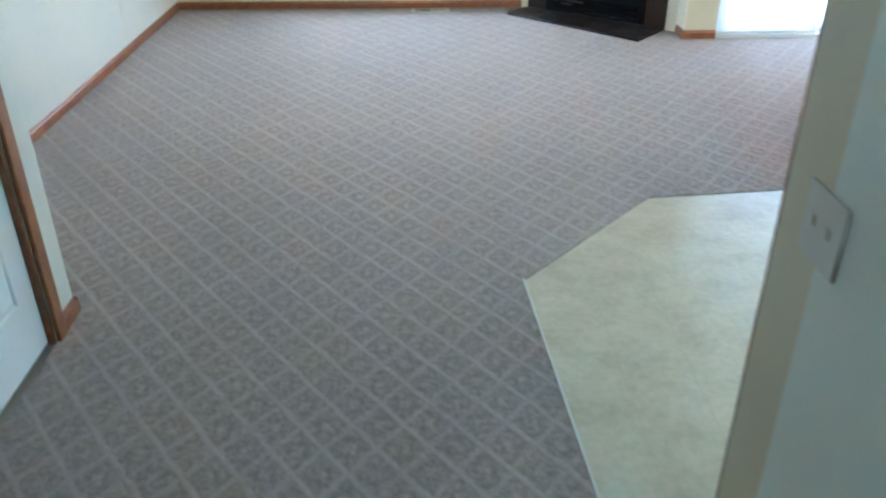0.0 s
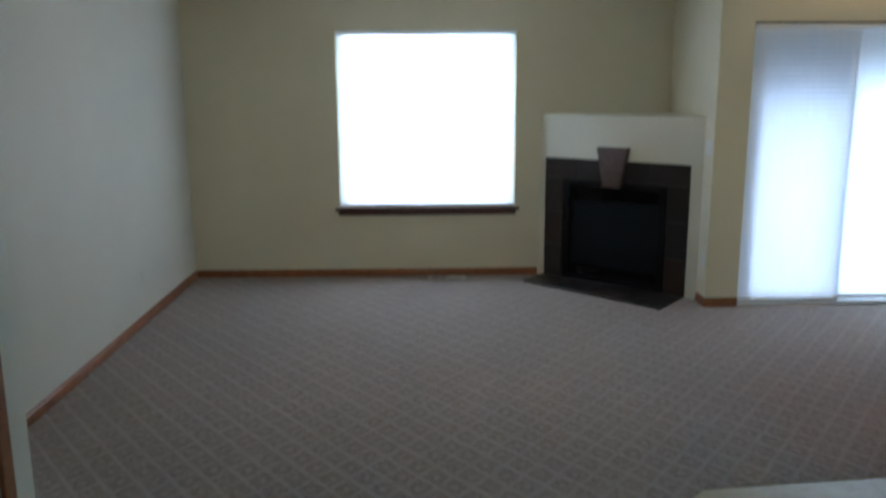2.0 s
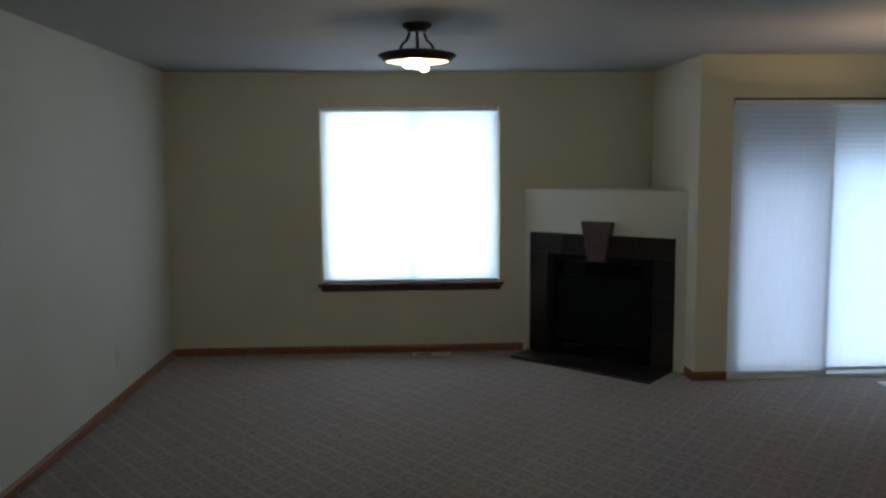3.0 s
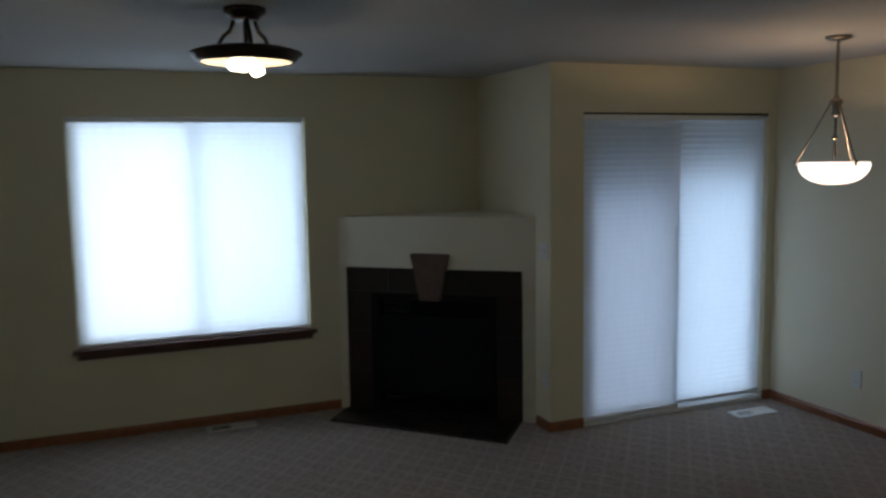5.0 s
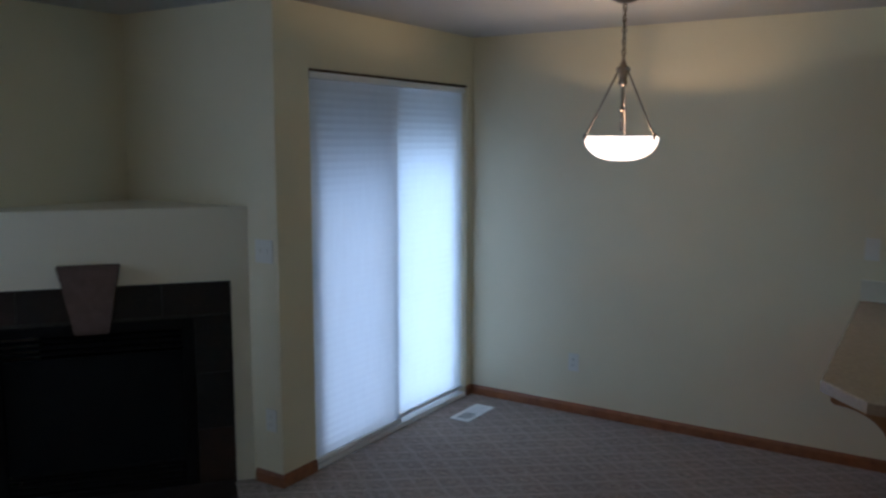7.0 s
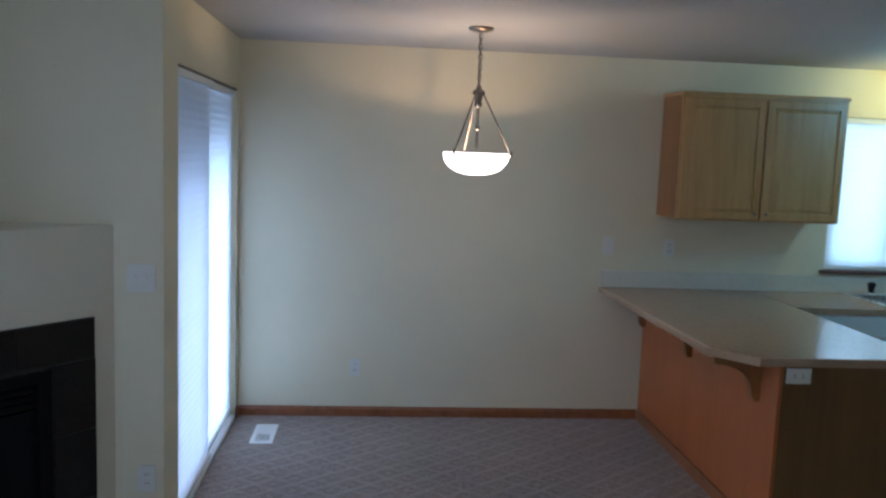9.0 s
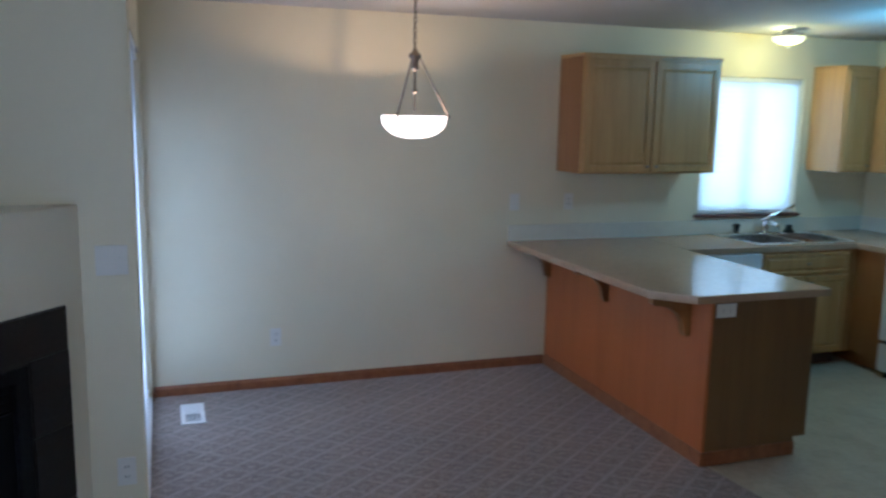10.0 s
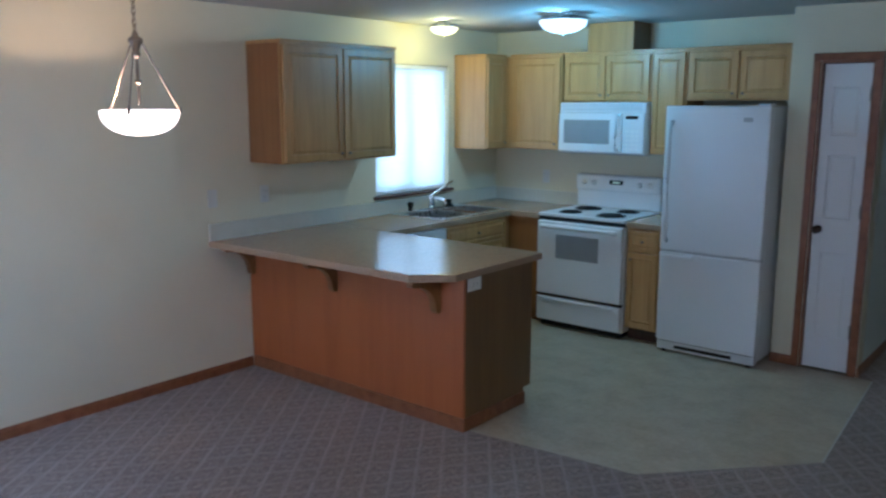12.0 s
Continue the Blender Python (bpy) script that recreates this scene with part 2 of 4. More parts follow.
# stain on the cabinet sides; on the corbels the dark tone is painted shade
OAK_SIDE = wood("stained_shaded_oak", (0.32, 0.140, 0.040), (0.25, 0.102, 0.028), 0.42, (14, 14, 0.9), 0.15, 0.3)
COUNTER = plain("tan_laminate", (0.39, 0.268, 0.170), 0.17, 0.0, 0.10, 60)
APPLIANCE = plain("white_enamel", (0.76, 0.77, 0.78), 0.22, 0.0, 0.015, 4)
APPLIANCE_GREY = plain("grey_enamel_side", (0.42, 0.43, 0.44), 0.45)
BLACK = plain("black_metal", (0.003, 0.003, 0.004), 0.7)
BLACK_GLASS = plain("black_glass", (0.004, 0.0045, 0.006), 0.10)
FIRE_BLACK = plain("sooty_black_metal", (0.006, 0.006, 0.008), 0.7)
FIRE_GLASS = fire_glass()
GREY_GLASS = plain("grey_oven_glass", (0.30, 0.31, 0.32), 0.12)
SLATE = slate_material()
for dull, level in ((FIRE_BLACK, 0.12), (FIRE_GLASS, 0.14), (SLATE, 0.32)):
    dull.node_tree.nodes["Principled BSDF"].inputs["Specular IOR Level"].default_value = level
GROUT = plain("dark_grout", (0.030, 0.028, 0.027), 0.9)
KEYSTONE = plain("brown_keystone", (0.100, 0.062, 0.052), 0.45, 0, 0.18, 22)
STEEL = plain("brushed_steel", (0.62, 0.62, 0.62), 0.28, 1.0)
CHROME = plain("chrome", (0.85, 0.86, 0.88), 0.08, 1.0)
BRONZE = plain("dark_bronze", (0.075, 0.055, 0.045), 0.35, 0.9)
NICKEL = plain("pewter_metal", (0.24, 0.20, 0.165), 0.32, 1.0)
PLASTIC = plain("white_plastic", (0.78, 0.78, 0.77), 0.35, 0, 0.01)
PLATE = plain("ivory_plate_plastic", (0.70, 0.69, 0.64), 0.4, 0, 0.02)
SLOT = plain("shadowed_slot", (0.16, 0.155, 0.15), 0.7)
BACKSPLASH = plain("pale_laminate", (0.62, 0.59, 0.50), 0.35, 0, 0.03, 30)
VINYL_FRAME = plain("white_vinyl_frame", (0.80, 0.81, 0.82), 0.35, 0, 0.01)
SHADE = fabric_shade("cellular_shade_cloth", (0.88, 0.90, 0.92), 0.72)
GLASS = glass_material("window_glass")
ALABASTER = frosted("alabaster_glass", (1.0, 0.86, 0.70), 0.40, 13.0)
AMBER = frosted("amber_glass", (1.0, 0.84, 0.58), 0.5, 7.0)
BULB_DIM = glowing("dim_bulb", (1.0, 0.80, 0.45), 4)
DOME_COOL = frosted("frosted_dome_cool", (0.80, 0.95, 1.0), 0.6, 10.0)
DOME_WARM = frosted("frosted_dome_warm", (1.0, 0.92, 0.55), 0.6, 9.0)
BULB_WARM = glowing("lit_bulb", (1.0, 0.82, 0.56), 60)
GREEN_LED = glowing("green_display", (0.15, 0.75, 0.3), 0.22)
LAWN = plain("lawn", (0.06, 0.10, 0.035), 0.9, 0, 0.3, 3)

# ---- mesh helpers ----


def box(bm, x0, x1, y0, y1, z0, z1, bevel=0.0):
    m = Matrix.LocRotScale(((x0 + x1) / 2, (y0 + y1) / 2, (z0 + z1) / 2), None, (abs(x1 - x0), abs(y1 - y0), abs(z1 - z0)))
    made = bmesh.ops.create_cube(bm, size=1, matrix=m)["verts"]
    if bevel:
        edges = list({e for v in made for e in v.link_edges})
        bmesh.ops.bevel(bm, geom=edges, offset=bevel, segments=2, profile=0.6, affect="EDGES")
    return bm


def solid(*boxes, bevel=0.0):
    bm = bmesh.new()
    for b in boxes:
        box(bm, *b, bevel=bevel)
    return bm


def rod(bm, a, b, r0, r1=None, sides=12):
    a, b = Vector(a), Vector(b)
    d = b - a
    m = Matrix.Translation((a + b) / 2) @ d.to_track_quat("Z", "Y").to_matrix().to_4x4()
    bmesh.ops.create_cone(bm, cap_ends=True, segments=sides, radius1=r0, radius2=r0 if r1 is None else r1, depth=d.length, matrix=m)
    return bm


def lathe(profile, sides=32, centre=(0, 0)):
    """Turn a profile of (radius, z) round the upright axis."""
    bm = bmesh.new()
    rings = []
    for r, z in profile:
        rings.append([bm.verts.new((centre[0] + max(r, 1e-4) * math.cos(2 * math.pi * k / sides), centre[1] + max(r, 1e-4) * math.sin(2 * math.pi * k / sides), z)) for k in range(sides)])
    for a, b in zip(rings, rings[1:]):
        for k in range(sides):
            bm.faces.new((a[k], a[(k + 1) % sides], b[(k + 1) % sides], b[k]))
    bmesh.ops.remove_doubles(bm, verts=bm.verts[:], dist=2e-4)
    bmesh.ops.recalc_face_normals(bm, faces=bm.faces[:])
    return bm


def tube(points, radius, sides=10):
    """A round bar along points."""
    bm = bmesh.new()
    pts = [Vector(p) for p in points]
    rings = []
    for i, p in enumerate(pts):
        d = (pts[min(i + 1, len(pts) - 1)] - pts[max(i - 1, 0)]).normalized()
        q = d.to_track_quat("Z", "Y")
        rings.append([bm.verts.new(p + q @ Vector((radius * math.cos(2 * math.pi * k / sides), radius * math.sin(2 * math.pi * k / sides), 0))) for k in range(sides)])
    for a, b in zip(rings, rings[1:]):
        for k in range(sides):
            bm.faces.new((a[k], a[(k + 1) % sides], b[(k + 1) % sides], b[k]))
    bm.faces.new(rings[0][::-1])
    bm.faces.new(rings[-1])
    bmesh.ops.recalc_face_normals(bm, faces=bm.faces[:])
    return bm


def prism(outline, z0, z1, bevel=0.0):
    """An upright slab over a plan outline."""
    bm = bmesh.new()
    low = [bm.verts.new((x, y, z0)) for x, y in outline]
    high = [bm.verts.new((x, y, z1)) for x, y in outline]
    n = len(outline)
    bm.faces.new(low[::-1])
    top = bm.faces.new(high)
    for k in range(n):
        bm.faces.new((low[k], low[(k + 1) % n], high[(k + 1) % n], high[k]))
    bmesh.ops.recalc_face_normals(bm, faces=bm.faces[:])
    if bevel:
        bmesh.ops.bevel(bm, geom=list(top.edges), offset=bevel, segments=3, profile=0.6, affect="EDGES")
    return bm


def mesh_of(name, bm, material, smooth=False):
    data = bpy.data.meshes.new(name)
    bm.normal_update()
    bm.to_mesh(data)
    bm.free()
    data.materials.append(material)
    if smooth:
        data.shade_smooth()
    return data


def part(name, bm, material, parent, label="", smooth=False):
    ob = new(name, mesh_of(name, bm, material, smooth))
    ob.parent = parent
    if label:
        ob["label"] = label
    return ob


def thing(name, m, label, category, group=""):
    ob = new(name)
    ob.empty_display_size = 0.1
    ob.matrix_world = m
    return tagged(ob, label, category, group)


def single(name, bm, material, m, label, category, group="", smooth=False):
    ob = new(name, mesh_of(name, bm, material, smooth))
    ob.matrix_world = m
    return tagged(ob, label, category, group)


def structure(name, bm, material, label):
    ob = new(name, mesh_of(name, bm, material))
    return tagged(ob, label, name.split("_")[0], "", "structure")


def panel_door(x0, x1, z0, z1, y, thick=0.02, rail=0.055):
    """A framed door leaf with a raised panel on its front (towards -y)."""
    bm = bmesh.new()
    box(bm, x0, x1, y - thick, y, z0, z1)
    bm.faces.ensure_lookup_table()
    front = min(bm.faces, key=lambda f: f.calc_center_median().y)
    bmesh.ops.bevel(bm, geom=list(front.edges), offset=0.004, segments=1, affect="EDGES")
    bm.faces.ensure_lookup_table()
    front = min((f for f in bm.faces if f.calc_area() > 0.5 * (x1 - x0) * (z1 - z0)), key=lambda f: f.calc_center_median().y)
    bmesh.ops.inset_region(bm, faces=[front], thickness=rail)
    bmesh.ops.inset_region(bm, faces=[front], thickness=0.005, depth=-0.009)
    bmesh.ops.inset_region(bm, faces=[front], thickness=0.008)
    bmesh.ops.inset_region(bm, faces=[front], thickness=0.022, depth=0.008)
    return bm

# ---- the large structure ----
H, W = 2.40, 5.97
SLIDER_Y, JOG_X, RANGE_Y, PANTRY_Y = -1.11, 4.12, -6.61, -6.14
HALL_X, HALL_R, STUB_Y, END_Y = 0.845, 2.69, -4.80, -8.1
T = 0.14

structure("ground", solid((-40, 40, -40, 40, -0.35, -0.30)), LAWN, "flat green lawn outside the house")
structure("floor", solid((-T, W + T, END_Y - T, T, -0.20, -0.012)), plain("subfloor", (0.3, 0.25, 0.18), 0.8), "plywood subfloor under carpet and vinyl")
tagged(structure("carpet", prism([(0, 0), (0, STUB_Y), (HALL_X, STUB_Y), (HALL_X, END_Y), (HALL_R, END_Y), (HALL_R, PANTRY_Y), (2.59, PANTRY_Y), (2.495, -4.625), (3.16, -3.905), (4.13, -3.81), (W, -3.81), (W, SLIDER_Y), (JOG_X, SLIDER_Y), (JOG_X, 0)], -0.012, 0.004), CARPET, "brown-grey carpet with a woven diamond lattice"), category="carpet")
tagged(structure("vinyl_floor", prism([(2.495, -4.625), (2.59, PANTRY_Y), (3.25, PANTRY_Y), (3.25, RANGE_Y), (W, RANGE_Y), (W, -3.81), (4.13, -3.81), (3.16, -3.905)], -0.012, 0.000), VINYL, "mottled beige sheet vinyl kitchen floor"), category="floor")
structure("trim_threshold", prism([(2.583, -6.10), (2.488, -4.62), (2.496, -4.62), (2.591, -6.10)], -0.002, 0.007), plain("pale_edge_strip", (0.52, 0.50, 0.45), 0.45), "thin pale edge strip between carpet and vinyl")
structure("ceiling", solid((-T, W + T, END_Y - T, T, H, H + 0.15)), CEIL, "textured plasterboard ceiling, its dimness painted in as grey")

WX0, WX1, WZ0, WZ1 = 1.275, 2.795, 0.608, 2.11
structure("wall_window", solid((-T, WX0, 0, T, 0, H), (WX1, JOG_X + T, 0, T, 0, H), (WX0, WX1, 0, T, 0, WZ0), (WX0, WX1, 0, T, WZ1, H)), WALL, "cream painted wall around the large window")
structure("wall_left", solid((-T, 0, STUB_Y, 0, 0, H)), WALL_PALE, "plain off-white painted living room wall")
structure("wall_return", solid((-T, HALL_X, STUB_Y - T, STUB_Y, 0, H)), WALL_PALE, "off-white return wall beside the hall")
HD0, HD1 = -4.985, -5.765
structure("wall_hall_left", solid((HALL_X - T, HALL_X, HD0, STUB_Y - T, 0, H), (HALL_X - T, HALL_X, END_Y, HD1, 0, H), (HALL_X - T, HALL_X, HD1, HD0, 2.05, H)), WALL_PALE, "off-white hall wall with a door")
# brighter minty paint stands in for light reaching this wall
structure("wall_hall_right", solid((HALL_R, HALL_R + T, END_Y, PANTRY_Y - T, 0, H)), WALL_HALL, "hall wall with a light switch, unseen hall light painted in as pale mint")
# never in view; closes the hall, placed near to bounce light forward
structure("wall_hall_end", solid((HALL_X - T, HALL_R + T, END_Y - T, END_Y, 0, H)), WALL_PALE, "unseen off-white wall closing the hall, set near to bounce light")
structure("wall_jog", solid((JOG_X, JOG_X + T, SLIDER_Y + T, 0, 0, H)), WALL, "short cream wall beside the fireplace")
SX0, SX1, SZ1 = 4.365, 5.895, 2.09
structure("wall_slider", solid((JOG_X, SX0, SLIDER_Y, SLIDER_Y + T, 0, H), (SX1, W + T, SLIDER_Y, SLIDER_Y + T, 0, H), (SX0, SX1, SLIDER_Y, SLIDER_Y + T, SZ1, H)), WALL, "cream wall around the sliding patio door")
KY0, KY1, KZ0, KZ1 = -5.01, -5.91, 1.055, 2.085
structure("wall_right", solid((W, W + T, KY0, SLIDER_Y, 0, H), (W, W + T, RANGE_Y, KY1, 0, H), (W, W + T, KY1, KY0, 0, KZ0), (W, W + T, KY1, KY0, KZ1, H)), WALL, "cream dining and kitchen wall with a window over the sink")
structure("wall_range", solid((3.15, W + T, RANGE_Y - T, RANGE_Y, 0, H)), WALL, "cream kitchen wall behind the range")
PX0, PX1 = 2.741, 3.058
structure("wall_pantry", solid((HALL_R, PX0, PANTRY_Y - T, PANTRY_Y, 0, H), (PX1, 3.25, PANTRY_Y - T, PANTRY_Y, 0, H), (PX0, PX1, PANTRY_Y - T, PANTRY_Y, 2.05, H)), WALL, "cream wall around the narrow pantry door")
structure("wall_alcove", solid((3.15, 3.25, RANGE_Y, PANTRY_Y - T, 0, H)), WALL, "cream side wall of the refrigerator alcove")
structure("wall_pantry_back", solid((HALL_R + T, 3.15, RANGE_Y - T, RANGE_Y, 0, H)), WALL, "back wall of the pantry closet")


def baseboard(a, b, h=0.066, t=0.013):
    """A skirting board along a wall line; its front is to the right of a to b."""
    a, b = Vector(a), Vector(b)
    d = b - a
    bm = bmesh.new()
    profile = [(0, 0), (t, 0), (t, h * 0.72), (t * 0.55, h * 0.9), (t * 0.35, h), (0, h)]
    rings = []
    n = Vector((d.y, -d.x)).normalized()
    for p in (a, b):
        rings.append([bm.verts.new((p.x + n.x * u, p.y + n.y * u, 0.003 + v)) for u, v in profile])
    k = len(profile)
    for i in range(k):
        bm.faces.new((rings[0][i], rings[0][(i + 1) % k], rings[1][(i + 1) % k], rings[1][i]))
    bm.faces.new(rings[0][::-1])
    bm.faces.new(rings[1])
    bmesh.ops.recalc_face_normals(bm, faces=bm.faces[:])
    return structure("baseboard", bm, TRIM, "reddish stained wooden baseboard")


for a, b in (((0, STUB_Y), (0, 0)), ((0.013, 0), (3.0, 0)), ((JOG_X, -0.93), (JOG_X, SLIDER_Y - 0.013)), ((JOG_X, SLIDER_Y), (SX0, SLIDER_Y)), ((SX1, SLIDER_Y), (W, SLIDER_Y)), ((W, SLIDER_Y - 0.013), (W, -3.77)), ((3.25, PANTRY_Y), (3.105, PANTRY_Y)), ((HALL_R, PANTRY_Y), (HALL_R, END_Y)), ((HALL_X + 0.013, STUB_Y), (0.013, STUB_Y)), ((HALL_X, -4.925), (HALL_X, STUB_Y)), ((HALL_X, END_Y), (HALL_X, -5.83))):
    baseboard(a, b)

# ---- window and door fittings ----


def cellular_shade(name, m, width, z0, z1, label, group, pleat=0.02):
    """Two pleated cloths back to back, with a head rail and a bottom rail; its front is local -y."""
    th = thing(name, m, label, "window shade", group)
    n = int(round((z1 - z0 - 0.06) / pleat))
    bm = bmesh.new()
    rows = []
    for i in range(n + 1):
        z = z0 + 0.025 + (z1 - z0 - 0.06) * i / n
        y = -0.0006 if i % 2 else 0.0006
        rows.append([bm.verts.new((x, y, z)) for x in (0.004, width - 0.004)])
    for a, b in zip(rows, rows[1:]):
        bm.faces.new((a[0], a[1], b[1], b[0]))
    part("cloth", bm, SHADE, th)
    part("head_rail", solid((0, width, -0.022, 0.022, z1 - 0.035, z1), bevel=0.004), VINYL_FRAME, th, "white metal head rail")
    part("bottom_rail", solid((0.002, width - 0.002, -0.012, 0.012, z0, z0 + 0.025), bevel=0.004), VINYL_FRAME, th, "white bottom rail")
    return th


def sash(name, parent, x0, x1, y0, y1, z0, z1, rail=0.05, screen=False):
    f = part(name, solid((x0, x0 + rail, y0, y1, z0, z1), (x1 - rail, x1, y0, y1, z0, z1), (x0 + rail, x1 - rail, y0, y1, z0, z0 + rail), (x0 + rail, x1 - rail, y0, y1, z1 - rail, z1)), VINYL_FRAME, parent)
    ym = (y0 + y1) / 2
    g = part("pane", solid((x0 + rail, x1 - rail, ym - 0.003, ym + 0.003, z0 + rail, z1 - rail)), GLASS, f, "clear glass pane")
    g.visible_shadow = False
    return f


def window_unit(name, m, width, z0, z1, label):
    th = thing(name, m, label, "window")
    th["kind"] = "structure"
    part("window_frame", solid((0, 0.03, 0.07, 0.13, z0, z1), (width - 0.03, width, 0.07, 0.13, z0, z1), (0.03, width - 0.03, 0.07, 0.13, z0, z0 + 0.03), (0.03, width - 0.03, 0.07, 0.13, z1 - 0.03, z1)), VINYL_FRAME, th, "white vinyl frame")
    sash("sash", th, 0.03, width / 2 + 0.02, 0.075, 0.095, z0 + 0.03, z1 - 0.03, 0.04)
    sash("sash", th, width / 2 - 0.02, width - 0.03, 0.10, 0.12, z0 + 0.03, z1 - 0.03, 0.04)
    return th


win = window_unit("window_1", pose(WX0, 0, 0), WX1 - WX0, WZ0, WZ1, "large white vinyl sliding window behind a closed shade")
part("window_sill", solid((-0.035, WX1 - WX0 + 0.035, -0.045, 0.0, WZ0 - 0.022, WZ0 + 0.004), (0.0, WX1 - WX0, 0.0, 0.07, WZ0, WZ0 + 0.004), bevel=0.0), TRIM_DARK, win, "dark stained wooden sill")
part("apron", solid((-0.01, WX1 - WX0 + 0.01, -0.016, -0.001, WZ0 - 0.062, WZ0 - 0.022)), TRIM_DARK, win, "dark stained wooden apron under the sill")
cellular_shade("window_shade", pose(WX0 + 0.01, 0.035, 0), WX1 - WX0 - 0.02, WZ0 + 0.006, WZ1 - 0.004, "closed white cellular shade glowing with daylight", "cellular shades")

kwin = window_unit("window_2", pose(W, KY0, 0, 0, 0, -90), KY0 - KY1, KZ0, KZ1, "white kitchen window over the sink behind a shade")
part("window_sill", solid((-0.03, KY0 - KY1 + 0.03, -0.035, 0.0, KZ0 - 0.018, KZ0 + 0.004), (0, KY0 - KY1, 0.0, 0.07, KZ0, KZ0 + 0.004)), TRIM_DARK, kwin, "dark stained wooden sill")
cellular_shade("window_shade", pose(W + 0.035, KY0 - 0.01, 0, 0, 0, -90), KY0 - KY1 - 0.02, KZ0 + 0.006, KZ1 - 0.004, "closed white cellular shade over the sink window", "cellular shades")

slider = thing("door_1", pose(SX0, SLIDER_Y, 0), "white vinyl sliding patio door behind closed shades", "door")
slider["kind"] = "structure"
SW = SX1 - SX0
part("door_frame", solid((0, 0.035, 0.06, 0.135, 0, SZ1), (SW - 0.035, SW, 0.06, 0.135, 0, SZ1), (0.035, SW - 0.035, 0.06, 0.135, SZ1 - 0.035, SZ1), (0, SW, 0.0, 0.135, 0.0, 0.03)), VINYL_FRAME, slider, "white vinyl frame and track")
sash("sliding_panel", slider, 0.035, SW / 2 + 0.03, 0.065, 0.095, 0.03, SZ1 - 0.035, 0.065)
sash("fixed_panel", slider, SW / 2 - 0.03, SW - 0.035, 0.10, 0.13, 0.03, SZ1 - 0.035, 0.065)
part("door_handle", solid((0.05, 0.075, 0.045, 0.066, 0.92, 1.12), bevel=0.006), VINYL_FRAME, slider, "white pull handle")
# dark strip modelled in place of the shadow between header and shades
part("head_track", solid((0.002, SW - 0.002, 0.004, 0.058, SZ1 - 0.014, SZ1 - 0.001)), BRONZE, slider, "dark strip drawn as the shadow gap above the shades")
cellular_shade("door_shade", pose(SX0 + 0.006, SLIDER_Y + 0.020, 0), 0.778, 0.035, SZ1 - 0.015, "closed white cellular shade over the sliding panel", "cellular shades")
cellular_shade("door_shade", pose(SX0 + 0.767, SLIDER_Y + 0.0325, 0), SW - 0.773, 0.055, SZ1 - 0.015, "closed white cellular shade over the fixed glass panel", "cellular shades")


def panelled_leaf(parent, w, h, panels, y=0.0):
    """A moulded interior door leaf with sunk panels; front is local -y."""
    bm = bmesh.new()
    xs = sorted({0, w, *[v for p in panels for v in p[:2]]})
    zs = sorted({0, h, *[v for p in panels for v in p[2:]]})
    grid = {(x, z): bm.verts.new((x, y, 0.012 + z)) for x in xs for z in zs}
    sunk = []
    for xa, xb in zip(xs, xs[1:]):
        for za, zb in zip(zs, zs[1:]):
            f = bm.faces.new((grid[xa, za], grid[xb, za], grid[xb, zb], grid[xa, zb]))
            if (xa, xb, za, zb) in panels:
                sunk.append(f)
    for f in sunk:
        bmesh.ops.inset_region(bm, faces=[f], thickness=0.012, depth=-0.008)
        bmesh.ops.inset_region(bm, faces=[f], thickness=0.02, depth=0.005)
    box(bm, 0, w, y + 0.012, y + 0.035, 0.012, 0.012 + h)
    box(bm, 0, 0.002, y, y + 0.012, 0.012, 0.012 + h)
    box(bm, w - 0.002, w, y, y + 0.012, 0.012, 0.012 + h)
    return part("leaf", bm, WHITE_DOOR, parent, "white painted moulded leaf")


def cased_door(name, m, w, h, panels, label, knob_x, knob_mat, casing=0.055):
    th = thing(name, m, label, "door")
    th["kind"] = "structure"
    for x0, x1 in ((-casing, -0.002), (w + 0.002, w + casing)):
        part("casing", solid((x0, x1, -0.017, -0.001, 0.003, h + 0.03), bevel=0.004), TRIM, th, "reddish stained wooden casing")
    part("casing", solid((-casing, w + casing, -0.018, -0.001, h + 0.03, h + 0.03 + casing), bevel=0.004), TRIM, th, "reddish stained wooden casing")
    part("jamb", solid((0.0, 0.012, 0, 0.12, 0.003, h + 0.016), (w - 0.012, w, 0, 0.12, 0.003, h + 0.016), (0, w, 0, 0.12, h + 0.016, h + 0.03)), TRIM, th, "reddish stained wooden jamb")
    lf = panelled_leaf(th, w - 0.03, h, panels)
    lf.location = (0.015, 0.022, 0)
    knob = lathe([(0.0, 0.0), (0.026, 0.0), (0.026, 0.006), (0.011, 0.010), (0.010, 0.028), (0.024, 0.036), (0.027, 0.048), (0.020, 0.058), (0.0, 0.061)], 20)
    bmesh.ops.transform(knob, matrix=pose(knob_x, 0.022, 0.96, 90, 0, 0), verts=knob.verts[:])
    part("knob", knob, knob_mat, lf, "dark round knob", True)
    lf.children[0].location = (-0.015, -0.022, 0)
    return th


